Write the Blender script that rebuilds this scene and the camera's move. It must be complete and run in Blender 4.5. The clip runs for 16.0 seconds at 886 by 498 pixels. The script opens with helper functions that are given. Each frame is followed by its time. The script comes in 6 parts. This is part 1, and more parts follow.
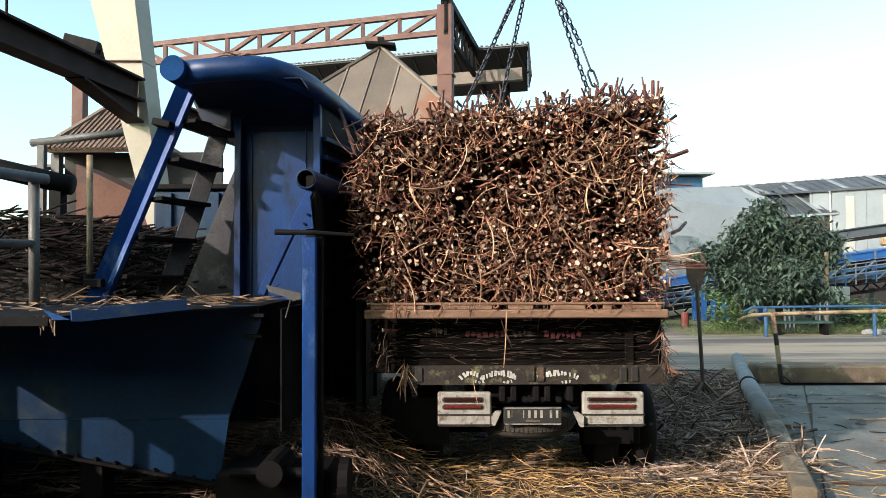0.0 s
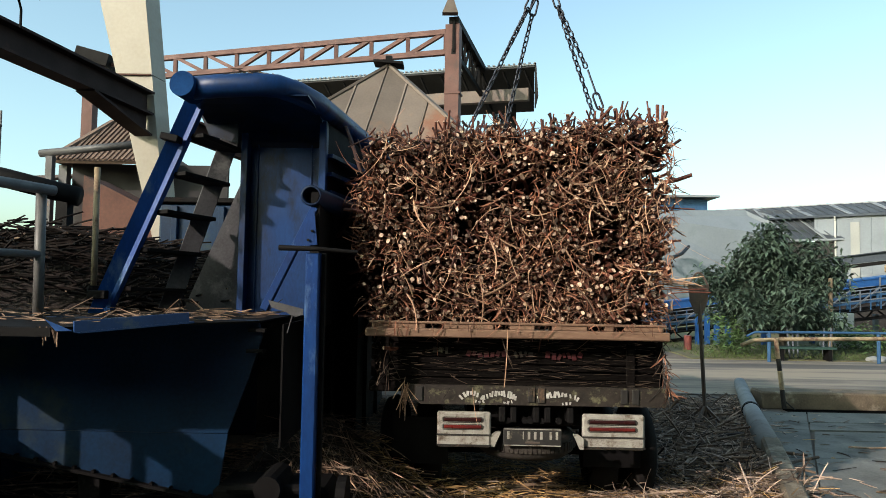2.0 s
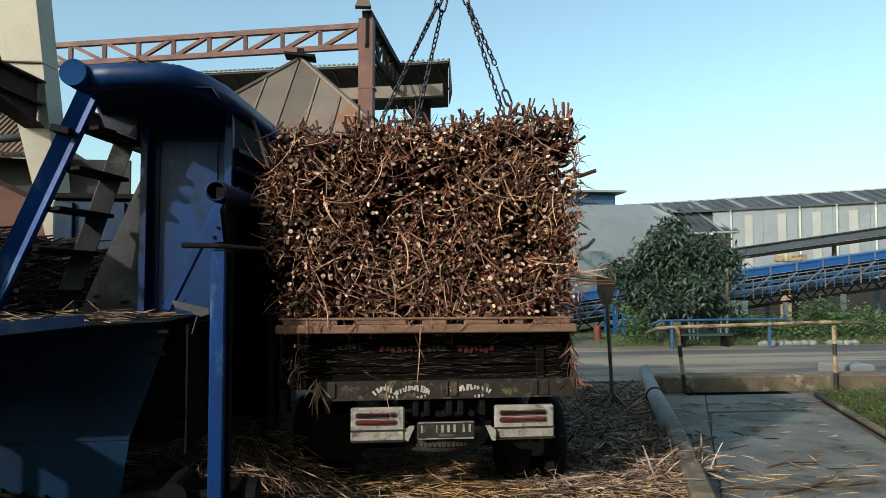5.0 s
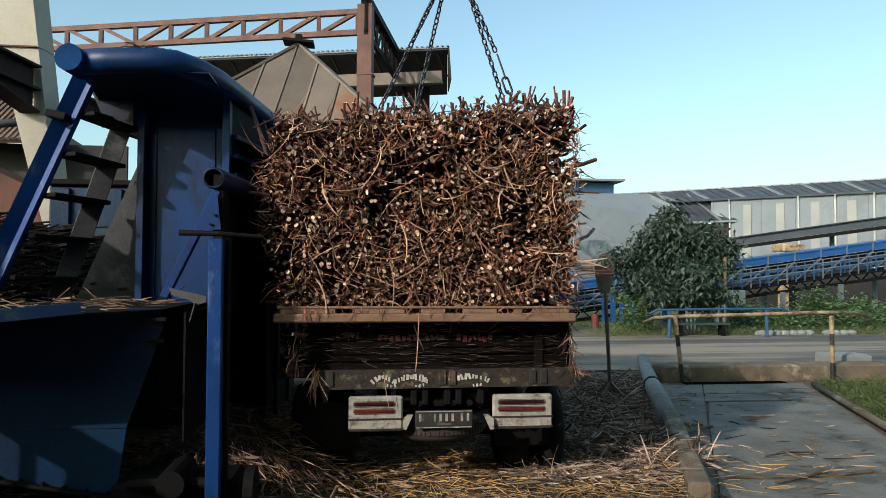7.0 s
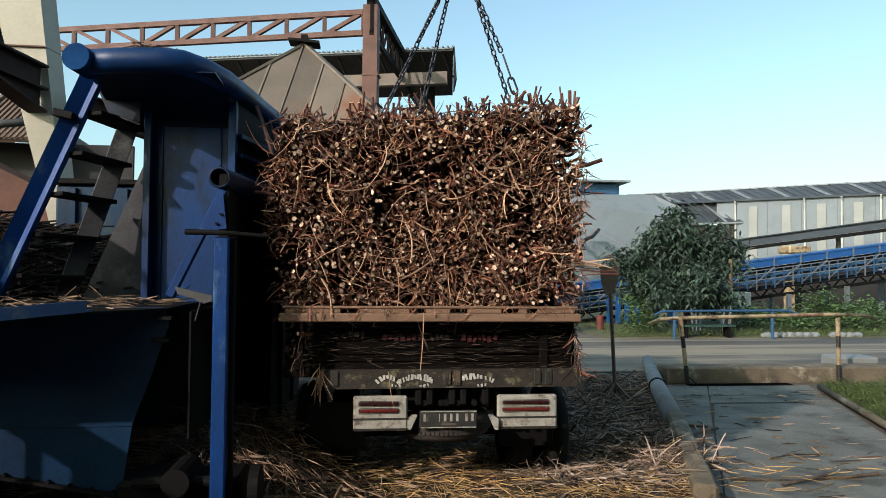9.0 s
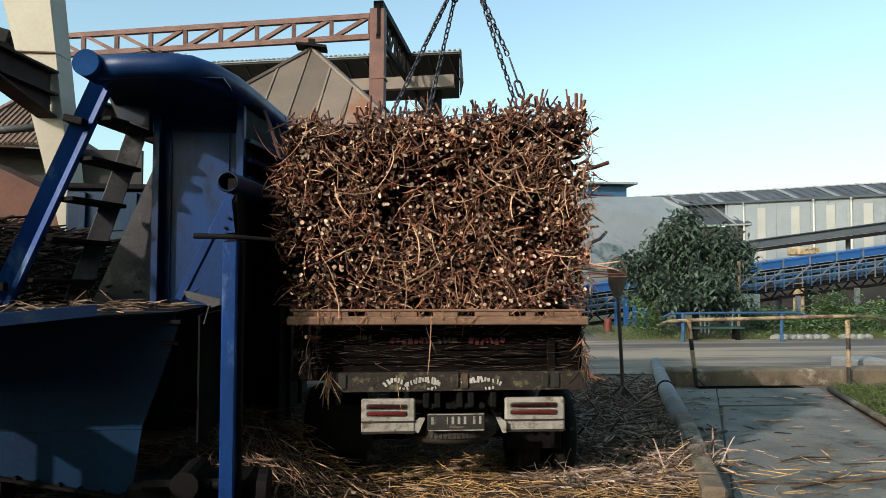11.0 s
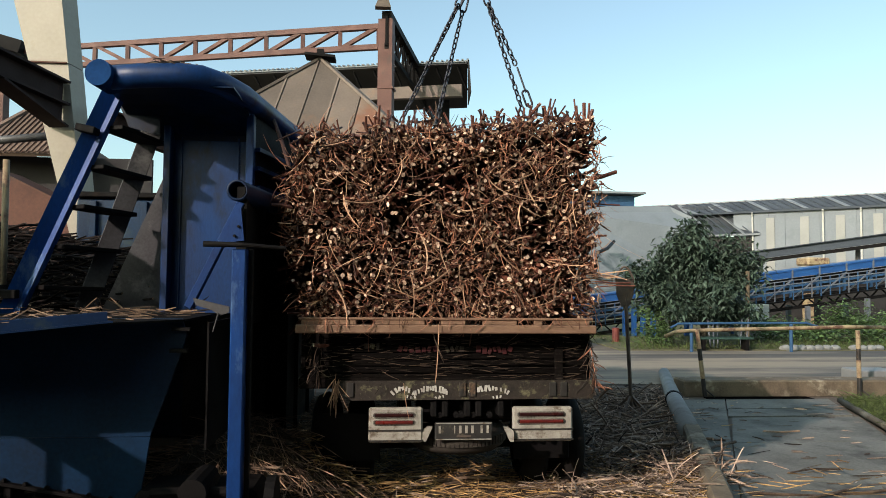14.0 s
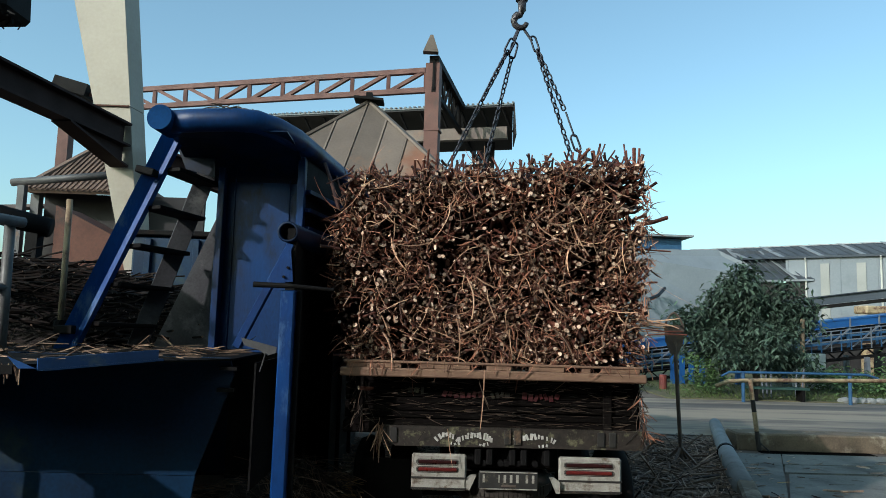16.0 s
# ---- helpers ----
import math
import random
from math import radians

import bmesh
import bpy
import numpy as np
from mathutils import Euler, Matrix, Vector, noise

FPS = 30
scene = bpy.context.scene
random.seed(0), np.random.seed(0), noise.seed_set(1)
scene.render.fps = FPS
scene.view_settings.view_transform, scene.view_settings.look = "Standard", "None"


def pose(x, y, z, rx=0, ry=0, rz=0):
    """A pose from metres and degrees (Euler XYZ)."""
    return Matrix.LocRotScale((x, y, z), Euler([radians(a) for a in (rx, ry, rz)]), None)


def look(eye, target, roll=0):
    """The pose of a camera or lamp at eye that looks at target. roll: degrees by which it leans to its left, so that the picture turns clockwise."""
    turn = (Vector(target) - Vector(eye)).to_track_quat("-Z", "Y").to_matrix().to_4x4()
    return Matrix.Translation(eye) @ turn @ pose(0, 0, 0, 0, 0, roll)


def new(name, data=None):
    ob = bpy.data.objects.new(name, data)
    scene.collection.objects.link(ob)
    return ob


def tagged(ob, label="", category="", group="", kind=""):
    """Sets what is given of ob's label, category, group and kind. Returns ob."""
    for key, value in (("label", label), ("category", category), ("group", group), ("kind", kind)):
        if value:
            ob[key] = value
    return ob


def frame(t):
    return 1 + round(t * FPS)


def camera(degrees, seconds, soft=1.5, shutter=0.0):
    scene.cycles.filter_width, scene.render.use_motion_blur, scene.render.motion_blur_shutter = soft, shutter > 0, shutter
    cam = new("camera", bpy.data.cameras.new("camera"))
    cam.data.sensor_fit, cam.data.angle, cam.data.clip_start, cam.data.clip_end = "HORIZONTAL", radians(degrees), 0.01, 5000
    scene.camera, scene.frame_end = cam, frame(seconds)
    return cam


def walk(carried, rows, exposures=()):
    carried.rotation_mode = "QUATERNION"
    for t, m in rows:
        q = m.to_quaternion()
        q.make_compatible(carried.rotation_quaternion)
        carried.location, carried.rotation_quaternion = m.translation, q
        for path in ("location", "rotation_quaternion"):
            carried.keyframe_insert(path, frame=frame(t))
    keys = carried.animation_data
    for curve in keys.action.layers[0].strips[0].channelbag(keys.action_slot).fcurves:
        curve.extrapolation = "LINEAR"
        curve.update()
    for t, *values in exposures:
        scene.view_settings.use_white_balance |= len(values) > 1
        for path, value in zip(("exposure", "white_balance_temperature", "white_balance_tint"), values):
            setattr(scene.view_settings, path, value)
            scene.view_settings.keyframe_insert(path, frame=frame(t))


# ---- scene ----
cam = camera(65.9, 16.0, soft=0.7)
PATH = [
    (0, (0.038, -0.529, 1.742), (0.023, 1.47, 1.796), -0.2),
    (0.5, (0.035, -0.53, 1.749), (-0.022, 1.468, 1.826), 0.1),
    (1, (0.028, -0.536, 1.752), (-0.056, 1.46, 1.863), 1.5),
    (1.5, (0.031, -0.544, 1.75), (-0.041, 1.451, 1.873), 1.7),
    (2, (0.043, -0.543, 1.751), (0.017, 1.454, 1.856), 1.0),
    (2.5, (0.05, -0.529, 1.75), (0.085, 1.469, 1.823), 0.8),
    (3, (0.06, -0.54, 1.75), (0.156, 1.455, 1.851), 0.3),
    (3.5, (0.069, -0.536, 1.757), (0.229, 1.454, 1.871), 0.4),
    (4, (0.076, -0.541, 1.76), (0.281, 1.443, 1.9), -0.1),
    (4.2, (0.081, -0.544, 1.755), (0.298, 1.44, 1.889), -0.3),
    (6.3, (0.071, -0.531, 1.749), (0.283, 1.457, 1.8), 0.5),
    (6.5, (0.069, -0.515, 1.754), (0.289, 1.473, 1.807), 0.7),
    (7, (0.076, -0.517, 1.758), (0.298, 1.47, 1.816), 0.3),
    (7.5, (0.07, -0.528, 1.753), (0.258, 1.462, 1.81), -0.1),
    (8, (0.074, -0.526, 1.754), (0.266, 1.464, 1.812), -0.2),
    (8.5, (0.074, -0.533, 1.759), (0.267, 1.457, 1.823), 0.2),
    (9, (0.074, -0.517, 1.753), (0.282, 1.471, 1.813), 0.5),
    (11.5, (0.074, -0.529, 1.755), (0.258, 1.461, 1.828), 0.3),
    (12, (0.072, -0.524, 1.75), (0.261, 1.465, 1.829), 0.2),
    (12.5, (0.072, -0.524, 1.751), (0.259, 1.465, 1.834), 0.1),
    (13, (0.071, -0.528, 1.754), (0.26, 1.461, 1.833), 0.3),
    (13.5, (0.069, -0.533, 1.755), (0.249, 1.456, 1.858), 0.7),
    (14, (0.069, -0.539, 1.75), (0.234, 1.452, 1.845), 0.5),
    (14.5, (0.066, -0.525, 1.756), (0.226, 1.466, 1.846), 0.5),
    (15, (0.064, -0.536, 1.762), (0.193, 1.456, 1.893), 0.6),
    (15.5, (0.054, -0.522, 1.777), (0.156, 1.469, 1.944), 1.4),
    (16, (0.04, -0.52, 1.777), (0.078, 1.469, 1.986), 1.7),
]
walk(cam, [(t, look(eye, target, roll)) for t, eye, target, roll in PATH],
     [(0.0, 0.72, 6480, 22), (0.9, 0.61, 6500, 22), (1.6, 0.33, 6500, 20), (2.5, 0.24, 6600, 19), (3.4, 0.13, 6500, 18), (4.0, 0.01, 6320, 17), (6.5, -0.04, 6320, 19), (9.0, 0.06, 6360, 19), (11.5, 0.16, 6600, 21), (12.5, 0.2, 6760, 22), (14.5, 0.02, 6600, 22), (15.5, -0.11, 6050, 17), (16.0, -0.18, 5780, 14)])

# ---- world, sun, exposure ----
SUN_DIR = Vector((-0.74 * math.cos(radians(24.5)), -0.673 * math.cos(radians(24.5)), math.sin(radians(24.5))))
world = bpy.data.worlds.new("sky")
scene.world = world
world.use_nodes = True
wn, wl = world.node_tree.nodes, world.node_tree.links
sky = wn.new("ShaderNodeTexSky")
sky.sky_type, sky.sun_disc = "NISHITA", False
sky.sun_elevation, sky.sun_rotation = radians(24.5), math.atan2(SUN_DIR.x, SUN_DIR.y)
sky.air_density, sky.dust_density, sky.ozone_density = 1.0, 2.5, 1.0
wn["Background"].inputs[1].default_value = 0.28
grade = wn.new("ShaderNodeMix")
grade.data_type, grade.blend_type = "RGBA", "MULTIPLY"
grade.inputs[0].default_value = 1.0
grade.inputs[7].default_value = (0.75, 1.0, 0.84, 1)
wl.new(sky.outputs[0], grade.inputs[6])
haze = wn.new("ShaderNodeHueSaturation")
haze.inputs["Saturation"].default_value, haze.inputs["Value"].default_value = 0.9, 0.97
wl.new(grade.outputs[2], haze.inputs["Color"])
wl.new(haze.outputs[0], wn["Background"].inputs[0])
sun = new("sun", bpy.data.lights.new("sun", "SUN"))
sun.data.energy, sun.data.angle, sun.data.color = 3.5, radians(0.6), (1.0, 0.9, 0.79)
sun.matrix_world = look(SUN_DIR * 30, (0, 0, 0))


# ---- materials ----
def mat(name, c1, c2=None, rough=0.7, metal=0.0, scale=6.0, fine=60.0, bump=0.25, vary=0.0, stain=None, stain_at=0.62,
        wave=None, spec=0.4, stretch=(1, 1, 1)):
    """A surface of two tones at two scales, with relief; stain: a third colour in patches; vary: spread between islands."""
    m = bpy.data.materials.new(name)
    m.use_nodes = True
    n, l = m.node_tree.nodes, m.node_tree.links
    b = n["Principled BSDF"]
    c2 = c2 or tuple(v * 0.6 for v in c1)
    tc = n.new("ShaderNodeTexCoord")
    mp = n.new("ShaderNodeMapping")
    mp.inputs["Scale"].default_value = stretch
    l.new(tc.outputs["Object"], mp.inputs[0])
    big = n.new("ShaderNodeTexNoise")
    big.inputs["Scale"].default_value, big.inputs["Detail"].default_value = scale, 5
    small = n.new("ShaderNodeTexNoise")
    small.inputs["Scale"].default_value, small.inputs["Detail"].default_value = fine, 3
    l.new(mp.outputs[0], big.inputs[0]), l.new(mp.outputs[0], small.inputs[0])
    ad = n.new("ShaderNodeMath")
    ad.operation = "MULTIPLY_ADD"
    l.new(small.outputs[0], ad.inputs[0])
    ad.inputs[1].default_value = 0.5
    l.new(big.outputs[0], ad.inputs[2])
    rp = n.new("ShaderNodeMapRange")
    rp.inputs[1].default_value, rp.inputs[2].default_value = 0.5, 1.0
    l.new(ad.outputs[0], rp.inputs[0])
    mx = n.new("ShaderNodeMix")
    mx.data_type = "RGBA"
    mx.inputs[6].default_value, mx.inputs[7].default_value = (*c1, 1), (*c2, 1)
    l.new(rp.outputs[0], mx.inputs[0])
    out = mx.outputs[2]
    if stain:
        sn = n.new("ShaderNodeTexNoise")
        sn.inputs["Scale"].default_value, sn.inputs["Detail"].default_value, sn.inputs["Roughness"].default_value = scale * 0.7, 8, 0.7
        l.new(mp.outputs[0], sn.inputs[0])
        sr = n.new("ShaderNodeMapRange")
        sr.inputs[1].default_value, sr.inputs[2].default_value = stain_at - 0.05, stain_at + 0.06
        l.new(sn.outputs[0], sr.inputs[0])
        m2 = n.new("ShaderNodeMix")
        m2.data_type = "RGBA"
        l.new(sr.outputs[0], m2.inputs[0]), l.new(out, m2.inputs[6])
        m2.inputs[7].default_value = (*stain, 1)
        out = m2.outputs[2]
    if vary:
        gi, oi = n.new("ShaderNodeNewGeometry"), n.new("ShaderNodeObjectInfo")
        sm = n.new("ShaderNodeMath")
        l.new(gi.outputs["Random Per Island"], sm.inputs[0]), l.new(oi.outputs["Random"], sm.inputs[1])
        fr = n.new("ShaderNodeMath")
        fr.operation = "FRACT"
        l.new(sm.outputs[0], fr.inputs[0])
        vr = n.new("ShaderNodeMapRange")
        vr.inputs[3].default_value, vr.inputs[4].default_value = 1 - vary, 1 + vary
        l.new(fr.outputs[0], vr.inputs[0])
        hs = n.new("ShaderNodeHueSaturation")
        l.new(vr.outputs[0], hs.inputs["Value"]), l.new(out, hs.inputs["Color"])
        out = hs.outputs[0]
    l.new(out, b.inputs["Base Color"])
    b.inputs["Roughness"].default_value, b.inputs["Metallic"].default_value = rough, metal
    b.inputs["Specular IOR Level"].default_value = spec
    rr = n.new("ShaderNodeMapRange")
    rr.inputs[3].default_value, rr.inputs[4].default_value = max(0.05, rough - 0.12), min(1, rough + 0.12)
    l.new(big.outputs[0], rr.inputs[0]), l.new(rr.outputs[0], b.inputs["Roughness"])
    bp = n.new("ShaderNodeBump")
    bp.inputs["Strength"].default_value, bp.inputs["Distance"].default_value = bump, 0.01
    l.new(ad.outputs[0], bp.inputs["Height"])
    l.new(bp.outputs[0], b.inputs["Normal"])
    return m


BLUE = mat("blue_paint", (0.003, 0.042, 0.165), (0.002, 0.018, 0.07), 0.42, 0.0, 2.2, 40, 0.14, stain=(0.005, 0.010, 0.022), stain_at=0.58, spec=0.35, stretch=(1.6, 1.6, 0.6))
BLUE_MATT = mat("dull_blue_paint", (0.003, 0.04, 0.14), (0.002, 0.022, 0.08), 0.8, 0.0, 5, 40, 0.2, stain=(0.02, 0.025, 0.03), stain_at=0.6, spec=0.08)
BLUE_SCUFF = mat("scuffed_blue_paint", (0.003, 0.042, 0.18), (0.0015, 0.019, 0.085), 0.5, 0.0, 3.5, 40, 0.15, stain=(0.06, 0.125, 0.25), stain_at=0.6, spec=0.25, stretch=(1.5, 1.5, 0.5))
BLUE_STAIR = mat("bright_blue_paint", (0.006, 0.080, 0.33), (0.004, 0.045, 0.19), 0.45, 0.0, 3.5, 40, 0.15, stain=(0.10, 0.19, 0.33), stain_at=0.62, spec=0.3, stretch=(1.5, 1.5, 0.5))
# Worn paint, its base tone also lowered for shade on the hopper plates.
BLUE_OLD = mat("worn_shaded_blue_paint", (0.0035, 0.031, 0.080), (0.0018, 0.010, 0.027), 0.42, 0.0, 1.6, 40, 0.15, stain=(0.026, 0.045, 0.048), stain_at=0.6, spec=0.3)
# Darker copy of the blue paint, with shade under the hood put in.
HOOD_BLUE = mat("hood_shade_blue_paint", (0.0022, 0.016, 0.052), (0.0015, 0.008, 0.025), 0.5, 0.0, 2.2, 40, 0.15, stain=(0.006, 0.008, 0.012), stain_at=0.58, spec=0.25)
# Lighter blue for the deck lip, sky reflection included in the colour.
BLUE_LIP = mat("sky_lightened_blue_paint", (0.028, 0.085, 0.24), (0.018, 0.055, 0.16), 0.4, 0.0, 4, 50, 0.15, stain=(0.10, 0.13, 0.17), stain_at=0.6, spec=0.3)
# Near-black stand-in for the shade inside the drain slot.
DRAIN_DARK = mat("drain_shade", (0.004, 0.0038, 0.0035), (0.002, 0.002, 0.002), 0.95, 0, 6, 40, 0.3, spec=0.02)
RAIL_GREY = mat("galvanised_rail", (0.17, 0.17, 0.165), (0.10, 0.098, 0.092), 0.5, 0.1, 6, 60, 0.2, stain=(0.12, 0.075, 0.05), stain_at=0.63)
GREY_STEEL = mat("grey_steel", (0.085, 0.085, 0.088), (0.045, 0.043, 0.043), 0.55, 0.1, 4, 50, 0.2, stain=(0.13, 0.07, 0.04), stain_at=0.63)
DULL_PLATE = mat("dull_dark_plate", (0.075, 0.076, 0.082), (0.032, 0.032, 0.035), 0.6, 0.0, 3, 50, 0.2, stain=(0.14, 0.14, 0.14), stain_at=0.62, spec=0.25)
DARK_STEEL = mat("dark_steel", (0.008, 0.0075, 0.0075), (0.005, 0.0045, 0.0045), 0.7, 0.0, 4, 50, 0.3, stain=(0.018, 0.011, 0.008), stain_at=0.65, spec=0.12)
BROWN_STEEL = mat("dark_brown_paint", (0.040, 0.023, 0.021), (0.024, 0.014, 0.013), 0.75, 0.0, 3, 40, 0.2, stain=(0.07, 0.035, 0.028), stain_at=0.64, spec=0.15)
RUST_RED = mat("rust_red_paint", (0.125, 0.050, 0.037), (0.075, 0.031, 0.024), 0.65, 0.0, 2, 30, 0.2, stain=(0.07, 0.035, 0.028), stain_at=0.6)
ROOF_RUST = mat("rust_run_sheet", (0.25, 0.105, 0.060), (0.15, 0.075, 0.048), 0.7, 0.0, 1.2, 25, 0.3, stain=(0.18, 0.13, 0.098), stain_at=0.56)
RUSTY = mat("rusty_plate", (0.125, 0.050, 0.032), (0.065, 0.027, 0.019), 0.8, 0.0, 1.5, 25, 0.3, stain=(0.045, 0.028, 0.022), stain_at=0.58)
BEIGE = mat("beige_paint", (0.375, 0.335, 0.27), (0.30, 0.265, 0.21), 0.5, 0.0, 1.2, 20, 0.1, stain=(0.29, 0.225, 0.15), stain_at=0.64)
BEIGE_GREY = mat("grey_beige_sheet", (0.155, 0.120, 0.096), (0.098, 0.077, 0.063), 0.65, 0.0, 1.0, 20, 0.2, vary=0.25, stain=(0.20, 0.12, 0.078), stain_at=0.62)
YELLOW = mat("yellow_paint", (0.42, 0.335, 0.20), (0.27, 0.195, 0.11), 0.65, 0.0, 6, 40, 0.25, stain=(0.14, 0.075, 0.05), stain_at=0.55)
BLACK_PAINT = mat("black_paint", (0.03, 0.028, 0.025), None, 0.6, 0, 5, 40, 0.2, stain=(0.16, 0.10, 0.06), stain_at=0.6)
CHAIN = mat("oily_chain_steel", (0.05, 0.055, 0.07), (0.03, 0.03, 0.04), 0.42, 0.6, 8, 60, 0.2)
CANE = mat("cane_stalk", (0.13, 0.043, 0.026), (0.022, 0.008, 0.0055), 0.6, 0, 9, 70, 0.3, vary=0.8, stretch=(1, 1, 1))
CANE_END = mat("cut_cane_end", (0.62, 0.47, 0.355), (0.36, 0.23, 0.15), 0.75, 0, 60, 260, 0.2, vary=0.6)
LEAF_DRY = mat("dry_cane_leaf", (0.36, 0.160, 0.092), (0.09, 0.036, 0.022), 0.7, 0, 10, 70, 0.2, vary=0.75)
STRAW = mat("golden_straw", (0.48, 0.315, 0.135), (0.21, 0.12, 0.05), 0.72, 0, 6, 60, 0.2, vary=0.7)
STRAW_GREY = mat("weathered_straw", (0.42, 0.325, 0.25), (0.11, 0.070, 0.048), 0.75, 0, 6, 60, 0.2, vary=0.95)
OLD_STALK = mat("weathered_stalk", (0.30, 0.21, 0.14), (0.06, 0.035, 0.022), 0.75, 0, 6, 60, 0.2, vary=0.8)
FIBRE = mat("pale_leaf_fibre", (0.50, 0.315, 0.20), (0.26, 0.145, 0.09), 0.75, 0, 10, 70, 0.2, vary=0.6)
TRASH_DARK = mat("brown_leaf_strand", (0.30, 0.195, 0.125), (0.06, 0.038, 0.026), 0.75, 0, 12, 70, 0.2, vary=0.8)
DARK_STRAND = mat("dark_leaf_strand", (0.085, 0.056, 0.038), (0.025, 0.017, 0.012), 0.75, 0, 12, 70, 0.2, vary=0.9)
CORE = mat("gap_shade_cane", (0.014, 0.008, 0.005), (0.007, 0.004, 0.003), 0.9, 0, 12, 60, 1.0)
PLANK = mat("brown_tail_plank", (0.25, 0.15, 0.095), (0.155, 0.088, 0.056), 0.7, 0, 4, 60, 0.35, stretch=(1, 8, 8), stain=(0.12, 0.07, 0.047), stain_at=0.62)
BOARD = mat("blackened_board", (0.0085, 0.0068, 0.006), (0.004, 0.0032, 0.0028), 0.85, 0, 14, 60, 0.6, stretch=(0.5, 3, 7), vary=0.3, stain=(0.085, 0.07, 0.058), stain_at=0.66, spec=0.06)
BEAM_GRIME = mat("grimy_beam_paint", (0.033, 0.025, 0.019), (0.013, 0.010, 0.008), 0.7, 0, 16, 60, 0.4, stain=(0.13, 0.122, 0.07), stain_at=0.59)
WHITE_GRIME = mat("dirty_white_paint", (0.40, 0.385, 0.34), (0.25, 0.23, 0.195), 0.45, 0, 14, 90, 0.5, stain=(0.12, 0.09, 0.065), stain_at=0.57)
WHITE_MARK = mat("white_lettering", (0.60, 0.59, 0.55), (0.30, 0.28, 0.25), 0.6, 0, 20, 90, 0.1)
RED_MARK = mat("faded_red_lettering", (0.07, 0.008, 0.010), (0.03, 0.005, 0.006), 0.7, 0, 20, 90, 0.1)
RED_LENS = mat("red_lens", (0.035, 0.008, 0.007), (0.018, 0.005, 0.005), 0.3, 0, 20, 90, 0.05)
AMBER_LENS = mat("bright_red_lens", (0.15, 0.017, 0.012), (0.07, 0.010, 0.009), 0.3, 0, 20, 90, 0.05)
PLATE_BLACK = mat("plate_black", (0.035, 0.034, 0.032), None, 0.5, 0, 20, 90, 0.1, stain=(0.12, 0.10, 0.075), stain_at=0.6)
RUBBER = mat("tyre_rubber", (0.012, 0.011, 0.0105), (0.018, 0.016, 0.014), 0.9, 0, 10, 80, 0.4, spec=0.08)
DUSTY_RUBBER = mat("dusty_tyre_rubber", (0.035, 0.032, 0.029), (0.055, 0.047, 0.040), 0.9, 0, 10, 80, 0.5, spec=0.1)
ASPHALT = mat("worn_road", (0.115, 0.105, 0.094), (0.055, 0.052, 0.050), 0.85, 0, 0.8, 30, 0.4, stain=(0.27, 0.23, 0.175), stain_at=0.52, stretch=(0.10, 1, 1))
DIRT = mat("trodden_dirt", (0.15, 0.12, 0.095), (0.08, 0.065, 0.052), 0.95, 0, 1.0, 30, 0.6, stain=(0.20, 0.17, 0.13), stain_at=0.6)
CONCRETE = mat("concrete", (0.205, 0.205, 0.175), (0.10, 0.10, 0.088), 0.85, 0, 1.6, 40, 0.4, stain=(0.075, 0.072, 0.062), stain_at=0.575)
CONCRETE_TAN = mat("tan_concrete", (0.19, 0.148, 0.097), (0.09, 0.072, 0.05), 0.9, 0, 3, 40, 0.4, stain=(0.33, 0.29, 0.21), stain_at=0.6)
PIPE_GREY = mat("grey_pipe", (0.27, 0.28, 0.27), (0.19, 0.195, 0.19), 0.6, 0, 4, 40, 0.2, stain=(0.14, 0.12, 0.10), stain_at=0.64)
GRASS = mat("grass", (0.085, 0.12, 0.035), (0.05, 0.075, 0.02), 0.8, 0, 2, 40, 0.3, vary=0.5)
TURF = mat("turf_soil", (0.10, 0.115, 0.045), (0.12, 0.10, 0.06), 0.95, 0, 1.5, 30, 0.8)
LEAF = mat("tree_leaf", (0.055, 0.085, 0.060), (0.033, 0.056, 0.040), 0.6, 0, 3, 40, 0.1, vary=0.6, spec=0.25)
BUSH = mat("bush_leaf", (0.075, 0.13, 0.04), (0.045, 0.09, 0.03), 0.6, 0, 3, 40, 0.1, vary=0.5)
BARK = mat("bark", (0.14, 0.11, 0.085), (0.07, 0.055, 0.045), 0.9, 0, 8, 60, 0.8, stretch=(2, 2, 0.5))
WALL_SHEET = mat("pale_wall_sheet", (0.17, 0.197, 0.222), (0.135, 0.157, 0.18), 0.6, 0, 0.35, 8, 0.15, vary=0.04, stain=(0.125, 0.148, 0.168), stain_at=0.6)
WALL_STRIP = mat("translucent_strip", (0.245, 0.252, 0.242), (0.20, 0.207, 0.20), 0.5, 0, 0.5, 10, 0.1)
ROOF_GREY = mat("grey_roof_sheet", (0.062, 0.075, 0.092), (0.042, 0.052, 0.066), 0.75, 0.0, 0.4, 10, 0.2, vary=0.2, spec=0.2)
ROOF_DARK = mat("dark_roof_sheet", (0.05, 0.058, 0.07), (0.035, 0.042, 0.05), 0.75, 0.0, 0.4, 10, 0.2, spec=0.2)
ROOF_LIGHT = mat("light_roof_sheet", (0.23, 0.25, 0.27), (0.18, 0.2, 0.22), 0.5, 0.1, 0.4, 10, 0.2)
ROOF_BROWN = mat("brown_tile_roof", (0.15, 0.098, 0.07), (0.085, 0.057, 0.043), 0.8, 0, 2, 20, 0.4, vary=0.25)
# Near-black sheet tone, carrying shade beneath roofs and behind rails.
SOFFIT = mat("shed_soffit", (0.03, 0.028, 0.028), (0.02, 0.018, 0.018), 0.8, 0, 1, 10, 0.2)
